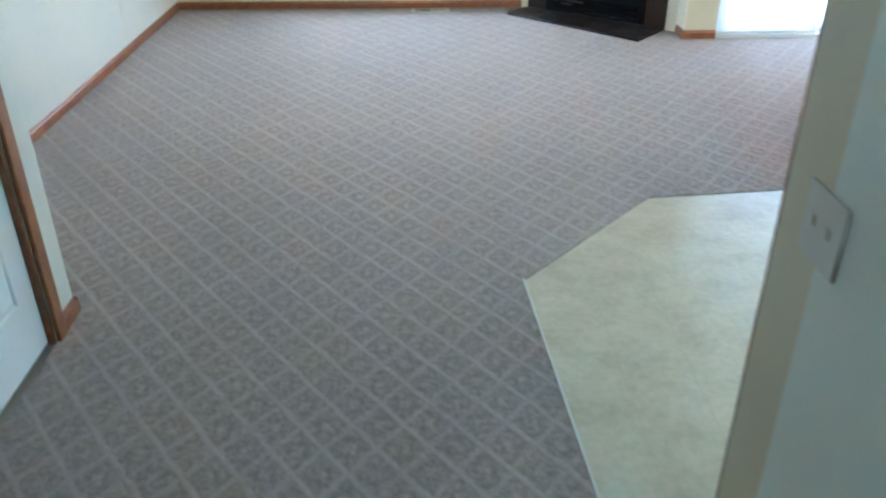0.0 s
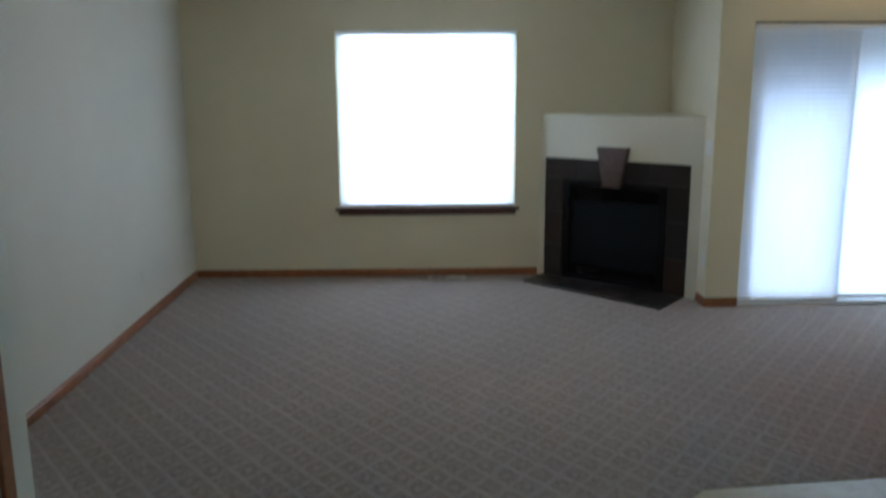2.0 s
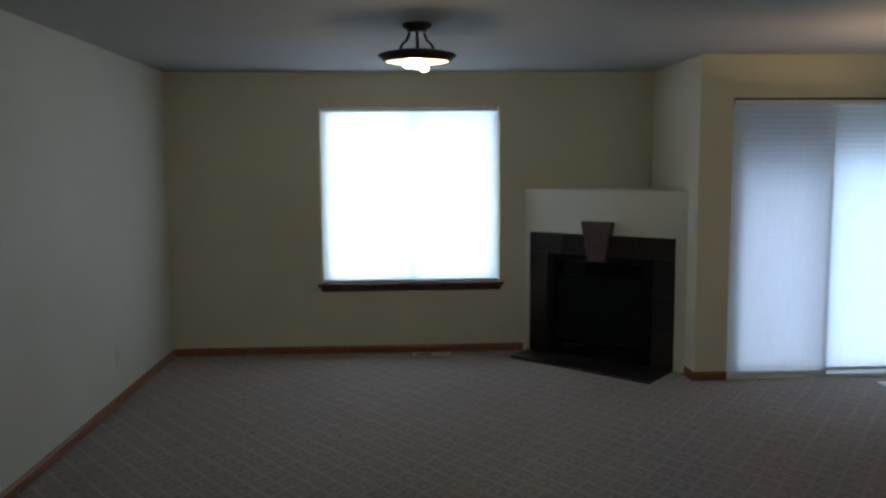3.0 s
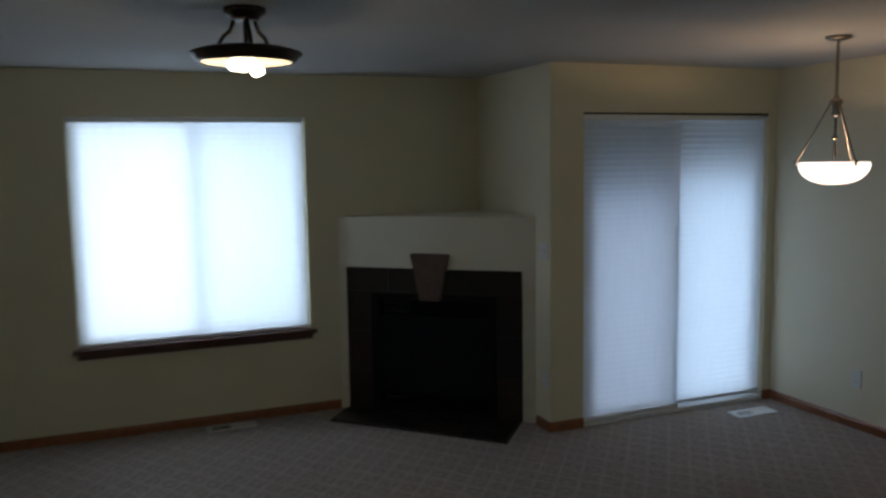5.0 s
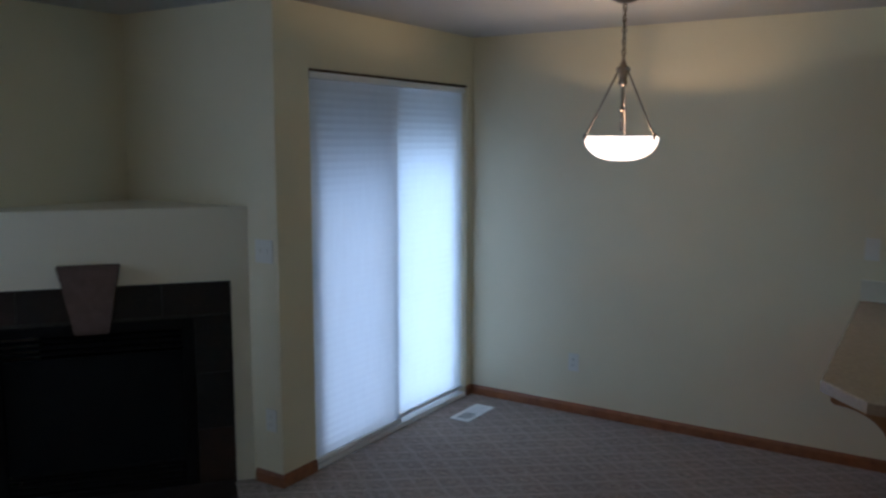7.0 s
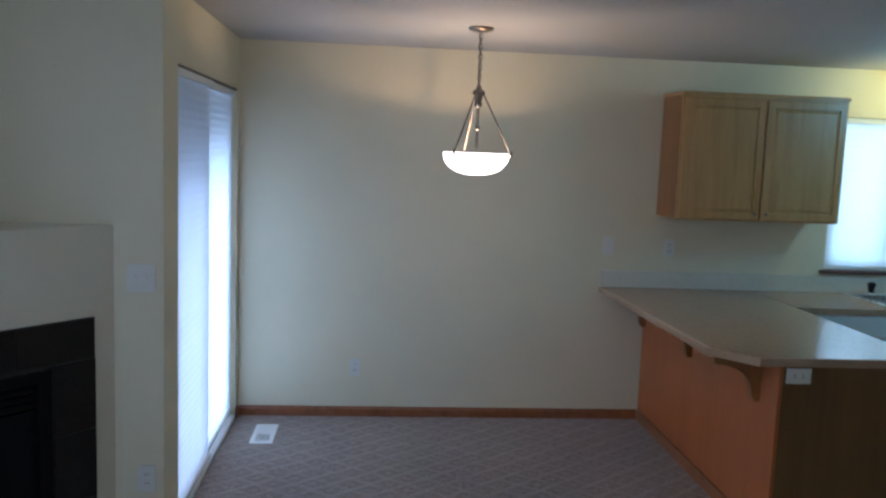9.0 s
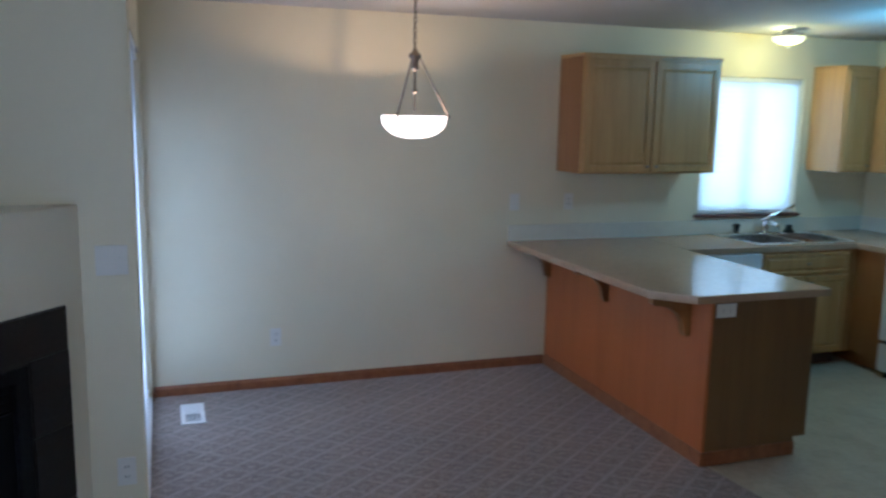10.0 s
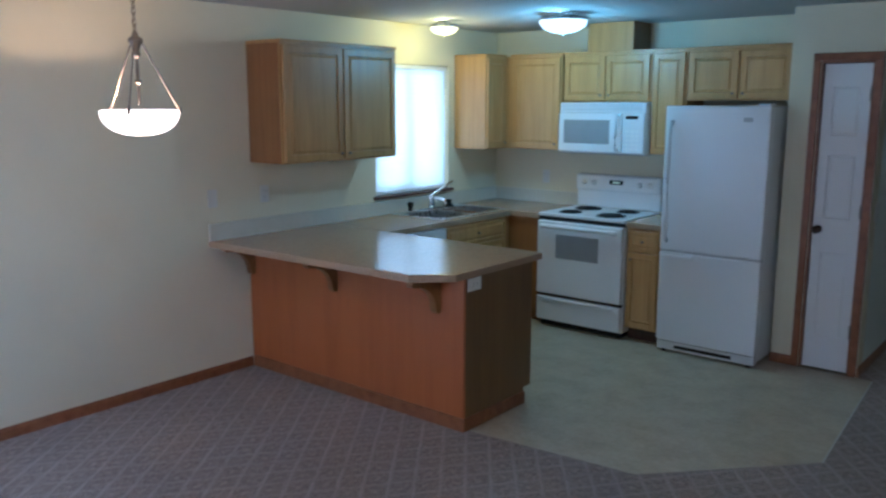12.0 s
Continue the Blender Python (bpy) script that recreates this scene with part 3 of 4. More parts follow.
PW = PX1 - PX0
pw = PW - 0.03
pantry = cased_door("door_2", pose(PX1, PANTRY_Y, 0, 0, 0, 180), PW, 2.02, [(0.06, pw - 0.06, 0.22, 0.80), (0.06, pw - 0.06, 1.02, 1.44), (0.06, pw - 0.06, 1.56, 1.88)], "narrow white panelled pantry door in a wooden casing", 0.05, BRONZE, 0.048)
for z in (0.25, 1.05, 1.80):
    part("hinge", rod(bmesh.new(), (PW - 0.012, -0.004, z), (PW - 0.012, -0.004, z + 0.09), 0.007), NICKEL, pantry, "small dark hinge")
HW = HD0 - HD1
hw = HW - 0.03
cased_door("door_3", pose(HALL_X, HD1, 0, 0, 0, 90), HW, 2.02, [(0.11, hw / 2 - 0.05, 0.22, 0.80), (hw / 2 + 0.05, hw - 0.11, 0.22, 0.80), (0.11, hw / 2 - 0.05, 0.98, 1.52), (hw / 2 + 0.05, hw - 0.11, 0.98, 1.52), (0.11, hw / 2 - 0.05, 1.64, 1.88), (hw / 2 + 0.05, hw - 0.11, 1.64, 1.88)], "white panelled hall door in a reddish wooden casing", 0.07, BRONZE, 0.06)

# ---- corner fireplace ----
FIRE = pose(3.555, -0.445, 0, 0, 0, -39.5)
fire = thing("fireplace", FIRE, "corner gas fireplace with dark tile surround and keystone", "fireplace")
CH = 1.41
for b in ((-0.70, -0.46, 0, 0.10, 0, CH - 0.04), (0.46, 0.738, 0, 0.10, 0, CH - 0.04), (-0.46, 0.46, 0, 0.10, 0.87, CH - 0.04)):
    part("chase_board", solid(b), CHASE, fire, "off-white painted chase")
bm = prism([(-0.70, 0.0), (0.738, 0.0), (0.24, 0.66), (0.16, 0.66)], CH - 0.04, CH, 0.004)
part("top_ledge", bm, CHASE, fire, "off-white painted ledge")
part("surround_bed", solid((-0.640, -0.46, -0.008, 0, 0, 1.045), (0.46, 0.640, -0.008, 0, 0, 1.045), (-0.46, 0.46, -0.008, 0, 0.87, 1.045)), GROUT, fire, "dark grout bed")
for side in (-1, 1):
    for k in range(3):
        z0 = 0.014 + k * 0.290
        x0, x1 = sorted((side * 0.463, side * 0.638))
        part("tile", solid((x0, x1, -0.016, -0.007, z0, z0 + 0.285), bevel=0.002), SLATE, fire)
for k in range(4):
    x0 = -0.638 + k * 0.3195
    part("tile", solid((x0, x0 + 0.315, -0.016, -0.007, 0.889, 1.043), bevel=0.002), SLATE, fire)
bm = bmesh.new()
vs = [bm.verts.new((x, y, z)) for y in (-0.062, -0.010) for x, z in ((-0.075, 0.828), (0.075, 0.828), (0.138, 1.155), (-0.138, 1.155))]
bm.faces.new(vs[0:4]), bm.faces.new(vs[4:8][::-1])
for i in range(4):
    bm.faces.new((vs[i], vs[(i + 1) % 4], vs[4 + (i + 1) % 4], vs[4 + i]))
bmesh.ops.recalc_face_normals(bm, faces=bm.faces[:])
bmesh.ops.bevel(bm, geom=bm.edges[:], offset=0.005, segments=2, affect="EDGES")
part("keystone", bm, KEYSTONE, fire, "brown stone keystone")
part("firebox", solid((-0.46, 0.46, 0.34, 0.36, 0, 0.87), (-0.46, -0.44, 0.0, 0.34, 0, 0.87), (0.44, 0.46, 0.0, 0.34, 0, 0.87), (-0.44, 0.44, 0.0, 0.34, 0.85, 0.87), (-0.44, 0.44, 0.0, 0.34, 0.0, 0.02)), FIRE_BLACK, fire, "black metal firebox")
part("face_frame", solid((-0.455, -0.40, -0.014, 0.03, 0.015, 0.865), (0.40, 0.455, -0.014, 0.03, 0.015, 0.865), (-0.40, 0.40, -0.014, 0.03, 0.82, 0.865), (-0.40, 0.40, -0.014, 0.03, 0.015, 0.05), bevel=0.003), FIRE_BLACK, fire, "black metal frame")
for z in (0.065, 0.095, 0.125, 0.73, 0.76, 0.79):
    bm = solid((-0.40, 0.40, -0.004, 0.022, -0.002, 0.002))
    bmesh.ops.transform(bm, matrix=pose(0, 0.004, z, 30, 0, 0), verts=bm.verts[:])
    part("louvre", bm, FIRE_BLACK, fire)
part("glass_front", solid((-0.40, 0.40, 0.012, 0.018, 0.15, 0.71)), FIRE_GLASS, fire, "dark glass front")
part("lower_rail", rod(bmesh.new(), (-0.39, 0.005, 0.148), (0.39, 0.005, 0.148), 0.006), FIRE_BLACK, fire)
hearth = thing("hearth", FIRE, "dark slate tile hearth flush on the carpet", "hearth")


def front_edge(x):
    return -0.385 - 0.065 * x / 0.64


part("bed", prism([(-0.652, front_edge(-0.65)), (0.632, front_edge(0.63)), (0.632, -0.018), (-0.652, -0.018)], 0.004, 0.012), GROUT, hearth, "dark grout bed")
for i in range(4):
    xa, xb = -0.650 + i * 0.3205, -0.650 + i * 0.3205 + 0.3155
    ya, yb = front_edge(xa), front_edge(xb)
    part("tile", prism([(xa, ya + 0.002), (xb, yb + 0.002), (xb, yb / 2 - 0.010), (xa, ya / 2 - 0.010)], 0.010, 0.021, 0.002), SLATE, hearth)
    part("tile", prism([(xa, ya / 2 - 0.005), (xb, yb / 2 - 0.005), (xb, -0.020), (xa, -0.020)], 0.010, 0.021, 0.002), SLATE, hearth)

# ---- kitchen cabinets and worktop ----


def wall_cabinet(m, w, z0, z1, depth, doors, label, knob_side="in", end=False):
    th = thing("wall_cabinet", m, label, "cabinet", "kitchen wall cabinets")
    part("body", solid((0, w, 0.0, depth, z0, z1), bevel=0.002), OAK, th, "honey oak carcass")
    part("crown_rail", solid((-0.006, w + 0.006, -0.012, depth - 0.002, z1 - 0.006, z1 + 0.016), bevel=0.004), OAK, th)
    if end:
        part("end_panel", solid((-0.004, -0.0005, 0.012, depth, z0 + 0.001, z1 - 0.007)), OAK_SIDE, th, "reddish stained oak end panel")
    dw = (w - 0.028 - 0.012 * (doors - 1)) / doors
    for k in range(doors):
        x0 = 0.014 + k * (dw + 0.012)
        d = part("door", panel_door(x0, x0 + dw, z0 + 0.012, z1 - 0.022, -0.001, 0.02, min(0.055, dw * 0.2)), OAK, th, "raised-panel oak door")
        kx = x0 + dw - 0.03 if (doors == 2 and k == 0) or (doors == 1 and knob_side == "right") else x0 + 0.03
        knob = lathe([(0, 0), (0.005, 0), (0.005, 0.010), (0.011, 0.014), (0.011, 0.019), (0, 0.022)], 14)
        bmesh.ops.transform(knob, matrix=pose(kx, -0.021, z0 + 0.05, 90, 0, 0), verts=knob.verts[:])
        part("knob", knob, NICKEL, d, "small round pewter knob", True)
    return th


UZ0, UZ1, UD = 1.395, 2.165, 0.33
wall_cabinet(pose(W - UD, -3.825, 0, 0, 0, -90), 1.06, UZ0, UZ1, UD - 0.001, 2, "double oak wall cabinet hung over the peninsula", "in", True)
wall_cabinet(pose(W - UD, -5.99, 0, 0, 0, -90), 0.285, UZ0, UZ1, UD - 0.001, 1, "narrow oak wall cabinet beside the sink window", "right")
UF = RANGE_Y + UD
wall_cabinet(pose(W - UD - 0.062, UF, 0, 0, 0, 180), 0.500, UZ0, UZ1, UD - 0.001, 1, "tall single-door oak wall cabinet in the corner", "right")
single("filler_panel", solid((W - UD - 0.060, W - 0.001, RANGE_Y + 0.001, UF - 0.002, UZ0, UZ1)), OAK, pose(0, 0, 0), "blind oak corner cabinet box", "cabinet", "kitchen wall cabinets")
wall_cabinet(pose(5.060, UF, 0, 0, 0, 180), 0.764, 1.79, UZ1, UD - 0.001, 2, "short double oak cabinet above the microwave")
wall_cabinet(pose(4.292, UF, 0, 0, 0, 180), 0.274, UZ0, UZ1, UD - 0.001, 1, "narrow tall oak cabinet beside the microwave", "right")
wall_cabinet(pose(4.014, UF, 0, 0, 0, 180), 0.762, 1.80, UZ1, UD - 0.001, 2, "short double oak cabinet above the refrigerator")
duct = thing("duct_cover", pose(4.48, RANGE_Y + 0.001, UZ1 + 0.018), "boxed oak duct cover above the range cabinet", "duct cover")
part("front_panel", solid((0.0, 0.39, 0.282, 0.299, 0, H - UZ1 - 0.020), bevel=0.002), OAK, duct, "honey oak front panel")
# the -x side gets the darker oak: its shade is painted into the colour
for x, mat in ((0.0005, OAK_SHADED), (0.3725, OAK)):
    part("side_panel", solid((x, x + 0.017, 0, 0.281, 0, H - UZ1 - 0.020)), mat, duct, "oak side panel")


def base_cabinet(m, w, depth, layout, label, z1=0.868):
    """layout: rows of (kind, x0, x1, z0, z1) for the front."""
    th = thing("base_cabinet", m, label, "cabinet", "kitchen base cabinets")
    part("body", solid((0, w, 0, depth, 0.10, z1), bevel=0.002), OAK, th, "honey oak carcass")
    if z1 < 0.868:
        part("face_rail", solid((0, w, 0, 0.018, z1 + 0.0005, 0.868)), OAK, th, "honey oak face rail")
    part("toe_kick", solid((0, w, 0.07, depth, 0.002, 0.10)), TRIM_DARK, th, "dark recessed toe kick")
    for kind, x0, x1, za, zb in layout:
        d = part(kind, panel_door(x0, x1, za, zb, -0.001, 0.02, 0.045 if kind == "door" else 0.022), OAK, th, "raised-panel oak " + kind)
        knob = lathe([(0, 0), (0.005, 0), (0.005, 0.010), (0.011, 0.014), (0.011, 0.019), (0, 0.022)], 14)
        bmesh.ops.transform(knob, matrix=pose((x0 + x1) / 2 if kind == "drawer" else x0 + 0.03, -0.021, (za + zb) / 2 if kind == "drawer" else zb - 0.05, 90, 0, 0), verts=knob.verts[:])
        part("knob", knob, NICKEL, d, "small round pewter knob", True)
    return th


CF = 5.365
base_cabinet(pose(CF, -5.11, 0, 0, 0, -90), 0.80, W - CF - 0.002, [("drawer", 0.02, 0.78, 0.70, 0.85), ("door", 0.02, 0.395, 0.12, 0.685), ("door", 0.405, 0.78, 0.12, 0.685)], "oak sink base cabinet with a false drawer front", 0.715)
single("corner_cabinet", solid((CF + 0.005, W - 0.002, RANGE_Y + 0.002, -5.912, 0.10, 0.868), (5.056, CF + 0.005, RANGE_Y + 0.002, -5.97, 0.10, 0.868), (5.056, W - 0.002, RANGE_Y + 0.002, -6.04, 0.002, 0.10)), OAK_SIDE, pose(0, 0, 0), "plain oak corner base cabinet beside the range", "cabinet", "kitchen base cabinets")
base_cabinet(pose(4.286, -5.965, 0, 0, 0, 180), 0.27, -5.965 - RANGE_Y - 0.002, [("drawer", 0.015, 0.255, 0.70, 0.85), ("door", 0.015, 0.255, 0.12, 0.685)], "narrow oak base cabinet between range and refrigerator")

# peninsula: reddish back panel, end panel, corbels
PY, PE, PK = -3.782, 4.13, -4.44
pen = thing("peninsula", pose(PE, PY, 0), "oak peninsula cabinet with reddish panels and corbels", "cabinet", "kitchen base cabinets")
part("back_panel", solid((0.0, W - PE - 0.002, -0.018, 0.0, 0.003, 0.868), bevel=0.001), OAK_RED, pen, "reddish oak veneer back panel")
# brown veneer with this face's shade put into its colour
part("end_panel", solid((0.0, 0.018, PK - PY, -0.019, 0.10, 0.868), (0.0, 0.018, PK - PY + 0.075, -0.019, 0.003, 0.10)), OAK_SHADED, pen, "brown oak end panel darkened with painted shade")
part("body", solid((0.019, CF - PE - 0.002, PK - PY, -0.019, 0.10, 0.868), (0.019, W - PE - 0.002, PK - PY + 0.075, -0.019, 0.003, 0.10), (CF - PE - 0.002, W - PE - 0.002, PK - PY, -0.019, 0.10, 0.868)), OAK, pen, "honey oak carcass")
part("base_moulding", solid((-0.012, W - PE - 0.016, 0.0005, 0.013, 0.003, 0.078), bevel=0.003), TRIM, pen, "stained base moulding")
part("base_moulding", solid((-0.0125, -0.0005, PK - PY + 0.075, 0.0, 0.003, 0.078), bevel=0.003), TRIM, pen, "stained base moulding")


def corbel(x):
    """A curved bracket under the overhang, whose shade is painted in with darker oak."""
    w, reach, drop = 0.045, 0.235, 0.215
    side = [(0.001, 0.868), (reach, 0.868), (reach, 0.838)]
    for k in range(9):
        a = math.pi / 2 * k / 8
        side.append((0.03 + (reach - 0.055) * (1 - math.sin(a)) + 0.01, 0.828 - (drop - 0.07) * (1 - math.cos(a))))
    side += [(0.028, 0.868 - drop), (0.001, 0.868 - drop)]
    bm = bmesh.new()
    a = [bm.verts.new((x, y, z)) for y, z in side]
    b = [bm.verts.new((x + w, y, z)) for y, z in side]
    n = len(side)
    bm.faces.new(a[::-1]), bm.faces.new(b)
    for k in range(n):
        bm.faces.new((a[k], a[(k + 1) % n], b[(k + 1) % n], b[k]))
    bmesh.ops.recalc_face_normals(bm, faces=bm.faces[:])
    return part("corbel", bm, OAK_SIDE, pen, "curved wooden corbel")


for x in (0.16, 0.98, W - PE - 0.06):
    corbel(x)

top = thing("worktop", pose(0, 0, 0), "tan laminate kitchen worktop with a clipped corner", "countertop")
Z0, Z1 = 0.870, 0.910
part("peninsula_top", prism([(W - 0.002, -3.465), (4.285, -3.512), (4.10, -3.675), (4.10, -4.50), (W - 0.002, -4.50)], Z0, Z1, 0.008), COUNTER, top)
SY0, SY1 = -5.16, -5.937
part("sink_top", solid((5.34, 5.425, -5.94, -4.50, Z0, Z1), (5.89, W - 0.002, -5.94, -4.50, Z0, Z1), (5.425, 5.89, SY0, -4.50, Z0, Z1), (5.425, 5.89, -5.94, SY1, Z0, Z1), (5.054, W - 0.002, RANGE_Y + 0.002, -5.94, Z0, Z1)), COUNTER, top)
part("backsplash", solid((W - 0.020, W - 0.001, RANGE_Y + 0.021, -3.47, Z1, 1.018), (5.054, W - 0.001, RANGE_Y + 0.001, RANGE_Y + 0.020, Z1, 1.018)), BACKSPLASH, top, "pale laminate backsplash")
single("worktop", solid((4.012, 4.290, RANGE_Y + 0.002, -5.94, Z0, Z1), bevel=0.003), COUNTER, pose(0, 0, 0), "short tan laminate worktop beside the refrigerator", "countertop")

# ---- appliances ----


def kitchen_range(m):
    th = thing("electric_range", m, "white electric coil range with a backguard, standing between cabinets", "range")
    w, d = 0.756, 0.64
    part("body", solid((0, w, 0.0, d, 0.045, 0.895), bevel=0.004), APPLIANCE, th)
    part("cooktop", solid((-0.001, w + 0.001, -0.018, d - 0.06, 0.896, 0.922), bevel=0.008), APPLIANCE, th)
    part("trim_gap", solid((0.004, w - 0.004, -0.012, 0.004, 0.868, 0.895)), BLACK, th, "black gap under the cooktop")
    bg = part("backguard", solid((0.0, w, d - 0.060, d - 0.006, 0.9225, 1.195), bevel=0.010), APPLIANCE, th, "white control backguard")
    part("control_hood", solid((0.001, w - 0.001, d - 0.088, d - 0.052, 1.060, 1.190), bevel=0.012), APPLIANCE, bg, "white overhanging control hood")
    part("panel", solid((0.02, w - 0.02, d - 0.091, d - 0.086, 1.080, 1.178), bevel=0.002), PLASTIC, bg, "pale control panel")
    part("display", solid((w / 2 - 0.06, w / 2 + 0.06, d - 0.094, d - 0.090, 1.120, 1.155)), BLACK_GLASS, bg, "dark clock display")
    part("display_digits", solid((w / 2 - 0.035, w / 2 + 0.035, d - 0.096, d - 0.093, 1.128, 1.147)), GREEN_LED, bg, "green lit digits")
    for x in (0.08, 0.17, w - 0.17, w - 0.08):
        k = lathe([(0, 0), (0.024, 0), (0.022, 0.012), (0.012, 0.014), (0.010, 0.028), (0, 0.030)], 18)
        bmesh.ops.transform(k, matrix=pose(x, d - 0.091, 1.128, 90, 0, 0), verts=k.verts[:])
        part("knob", k, PLASTIC, bg, "white round knob", True)
    dr = part("oven_door", solid((0.006, w - 0.006, -0.045, -0.001, 0.275, 0.862), bevel=0.010), APPLIANCE, th, "white oven door")
    part("oven_window", solid((0.18, w - 0.20, -0.049, -0.044, 0.575, 0.765), bevel=0.002), GREY_GLASS, dr, "grey dotted oven window")
    part("handle", tube([(0.06, -0.046, 0.822), (0.07, -0.082, 0.826), (0.12, -0.090, 0.828), (w - 0.12, -0.090, 0.828), (w - 0.07, -0.082, 0.826), (w - 0.06, -0.046, 0.822)], 0.018), APPLIANCE, dr, "white bar handle", True)
    part("seam", solid((0.004, w - 0.004, -0.02, -0.002, 0.255, 0.272)), BLACK, th, "dark gap above the drawer")
    dw = part("storage_drawer", solid((0.006, w - 0.006, -0.040, -0.001, 0.055, 0.252), bevel=0.010), APPLIANCE, th, "white storage drawer")
    part("drawer_lip", solid((0.05, w - 0.05, -0.052, -0.039, 0.215, 0.243), bevel=0.005), APPLIANCE, dw)
    part("kick", solid((0.02, w - 0.02, 0.02, d, 0.002, 0.045)), BLACK, th, "dark kick space")
    for x, y, r in ((0.20, 0.14, 0.080), (0.56, 0.14, 0.102), (0.20, 0.42, 0.102), (0.56, 0.42, 0.080)):
        pan = part("drip_pan", lathe([(r + 0.012, 0.922), (r + 0.012, 0.926), (r, 0.926), (r * 0.6, 0.9235), (0.0, 0.9235)], 28, (x, y)), BLACK, th, "black drip pan", True)
        pts = [(x + (0.012 + (r - 0.018) * k / 90) * math.cos(k * 0.28), y + (0.012 + (r - 0.018) * k / 90) * math.sin(k * 0.28), 0.931) for k in range(91)]
        part("coil", tube(pts, 0.0045, 6), BLACK, pan, "black coil element", True)
    return th


kitchen_range(pose(5.050, -5.945, 0, 0, 0, 180))


def microwave(m):
    th = thing("microwave", m, "white over-the-range microwave oven under the cabinet", "microwave")
    w, z0, z1, d = 0.756, 1.390, 1.785, 0.385
    part("body", solid((0, w, 0, d, z0, z1), bevel=0.004), APPLIANCE, th)
    g = part("vent_grille", solid((0.004, w - 0.004, -0.012, -0.001, z1 - 0.075, z1 - 0.004), bevel=0.003), APPLIANCE, th, "white louvred vent")
    for k in range(6):
        part("slot", solid((0.03, w - 0.03, -0.0145, -0.0115, z1 - 0.066 + k * 0.010, z1 - 0.062 + k * 0.010)), APPLIANCE_GREY, g)
    dr = part("door", solid((0.004, 0.565, -0.030, -0.001, z0 + 0.01, z1 - 0.080), bevel=0.008), APPLIANCE, th, "white door")
    part("window", solid((0.055, 0.46, -0.034, -0.029, z0 + 0.075, z1 - 0.135), bevel=0.004), GREY_GLASS, dr, "grey meshed window")
    part("handle", tube([(0.532, -0.031, z0 + 0.03), (0.530, -0.060, z0 + 0.05), (0.530, -0.064, (z0 + z1) / 2 - 0.04), (0.530, -0.060, z1 - 0.115), (0.532, -0.031, z1 - 0.095)], 0.012), APPLIANCE, dr, "white curved handle", True)
    cp = part("control_panel", solid((0.570, w - 0.004, -0.030, -0.001, z0 + 0.01, z1 - 0.080), bevel=0.006), APPLIANCE, th, "white keypad panel")
    part("display", solid((0.60, 0.70, -0.033, -0.029, z1 - 0.125, z1 - 0.100)), BLACK_GLASS, cp, "black display")
    for i in range(5):
        for j in range(3):
            part("key", solid((0.595 + j * 0.042, 0.628 + j * 0.042, -0.0325, -0.0295, z0 + 0.03 + i * 0.034, z0 + 0.052 + i * 0.034), bevel=0.001), PLASTIC, cp)
    part("underside", solid((0.01, w - 0.01, 0.01, d - 0.02, z0 - 0.008, z0 - 0.0005)), APPLIANCE_GREY, th, "grey underside with grease filters")
    return th


microwave(pose(5.054, RANGE_Y + 0.387, 0, 0, 0, 180))


def refrigerator(m):
    th = thing("refrigerator", m, "white bottom-freezer refrigerator beside the pantry wall", "refrigerator")
    w, d, h = 0.715, 0.60, 1.765
    part("body", solid((0.004, w - 0.004, 0.03, d, 0.03, h - 0.004), bevel=0.004), APPLIANCE, th, "white textured cabinet")
    up = part("fridge_door", solid((0, w, -0.045, 0.022, 0.752, h), bevel=0.012), APPLIANCE, th, "white upper door")
    lo = part("freezer_drawer", solid((0, w, -0.045, 0.022, 0.085, 0.739), bevel=0.012), APPLIANCE, th, "white freezer drawer")
    part("gasket", solid((0.006, w - 0.006, 0.022, 0.030, 0.09, h - 0.01), (0.004, w - 0.004, -0.03, 0.02, 0.735, 0.756)), APPLIANCE_GREY, th, "grey door gasket")
    part("handle", tube([(0.050, -0.046, 0.82), (0.052, -0.085, 0.85), (0.058, -0.095, 1.08), (0.058, -0.095, 1.31), (0.052, -0.085, 1.62), (0.050, -0.046, 1.66)], 0.014), APPLIANCE, up, "long white curved handle", True)
    part("badge", solid((w - 0.17, w - 0.11, -0.048, -0.044, h - 0.105, h - 0.075)), APPLIANCE_GREY, up, "small grey badge")
    part("handle", solid((0.03, 0.26, -0.085, -0.044, 0.703, 0.733), bevel=0.009), APPLIANCE, lo, "white scoop handle")
    part("hinge_cover", solid((w - 0.09, w - 0.01, -0.02, 0.08, h, h + 0.018), bevel=0.005), APPLIANCE, th, "white hinge cover")
    kick = part("kick_plate", solid((0.005, w - 0.005, -0.030, 0.03, 0.018, 0.078), bevel=0.004), APPLIANCE, th, "white kick plate")
    part("grille", solid((0.14, w - 0.16, -0.034, -0.029, 0.036, 0.058)), BLACK, kick, "dark air grille")
    for x in (0.05, w - 0.05):
        part("foot", rod(bmesh.new(), (x, 0.0, 0.001), (x, 0.0, 0.03), 0.02), BLACK, th)
    return th


refrigerator(pose(3.985, -5.915, 0, 0, 0, 180))

dish = thing("dishwasher", pose(CF - 0.002, -4.505, 0, 0, 0, -90), "white built-in dishwasher under the worktop beside the sink", "dishwasher")
part("body", solid((0.005, 0.597, 0.0, 0.56, 0.10, 0.866)), APPLIANCE, dish)
part("door", solid((0.004, 0.598, -0.025, -0.001, 0.12, 0.735), bevel=0.006), APPLIANCE, dish, "white door")
part("control_panel", solid((0.004, 0.598, -0.032, -0.001, 0.740, 0.862), bevel=0.006), APPLIANCE, dish, "white control strip")
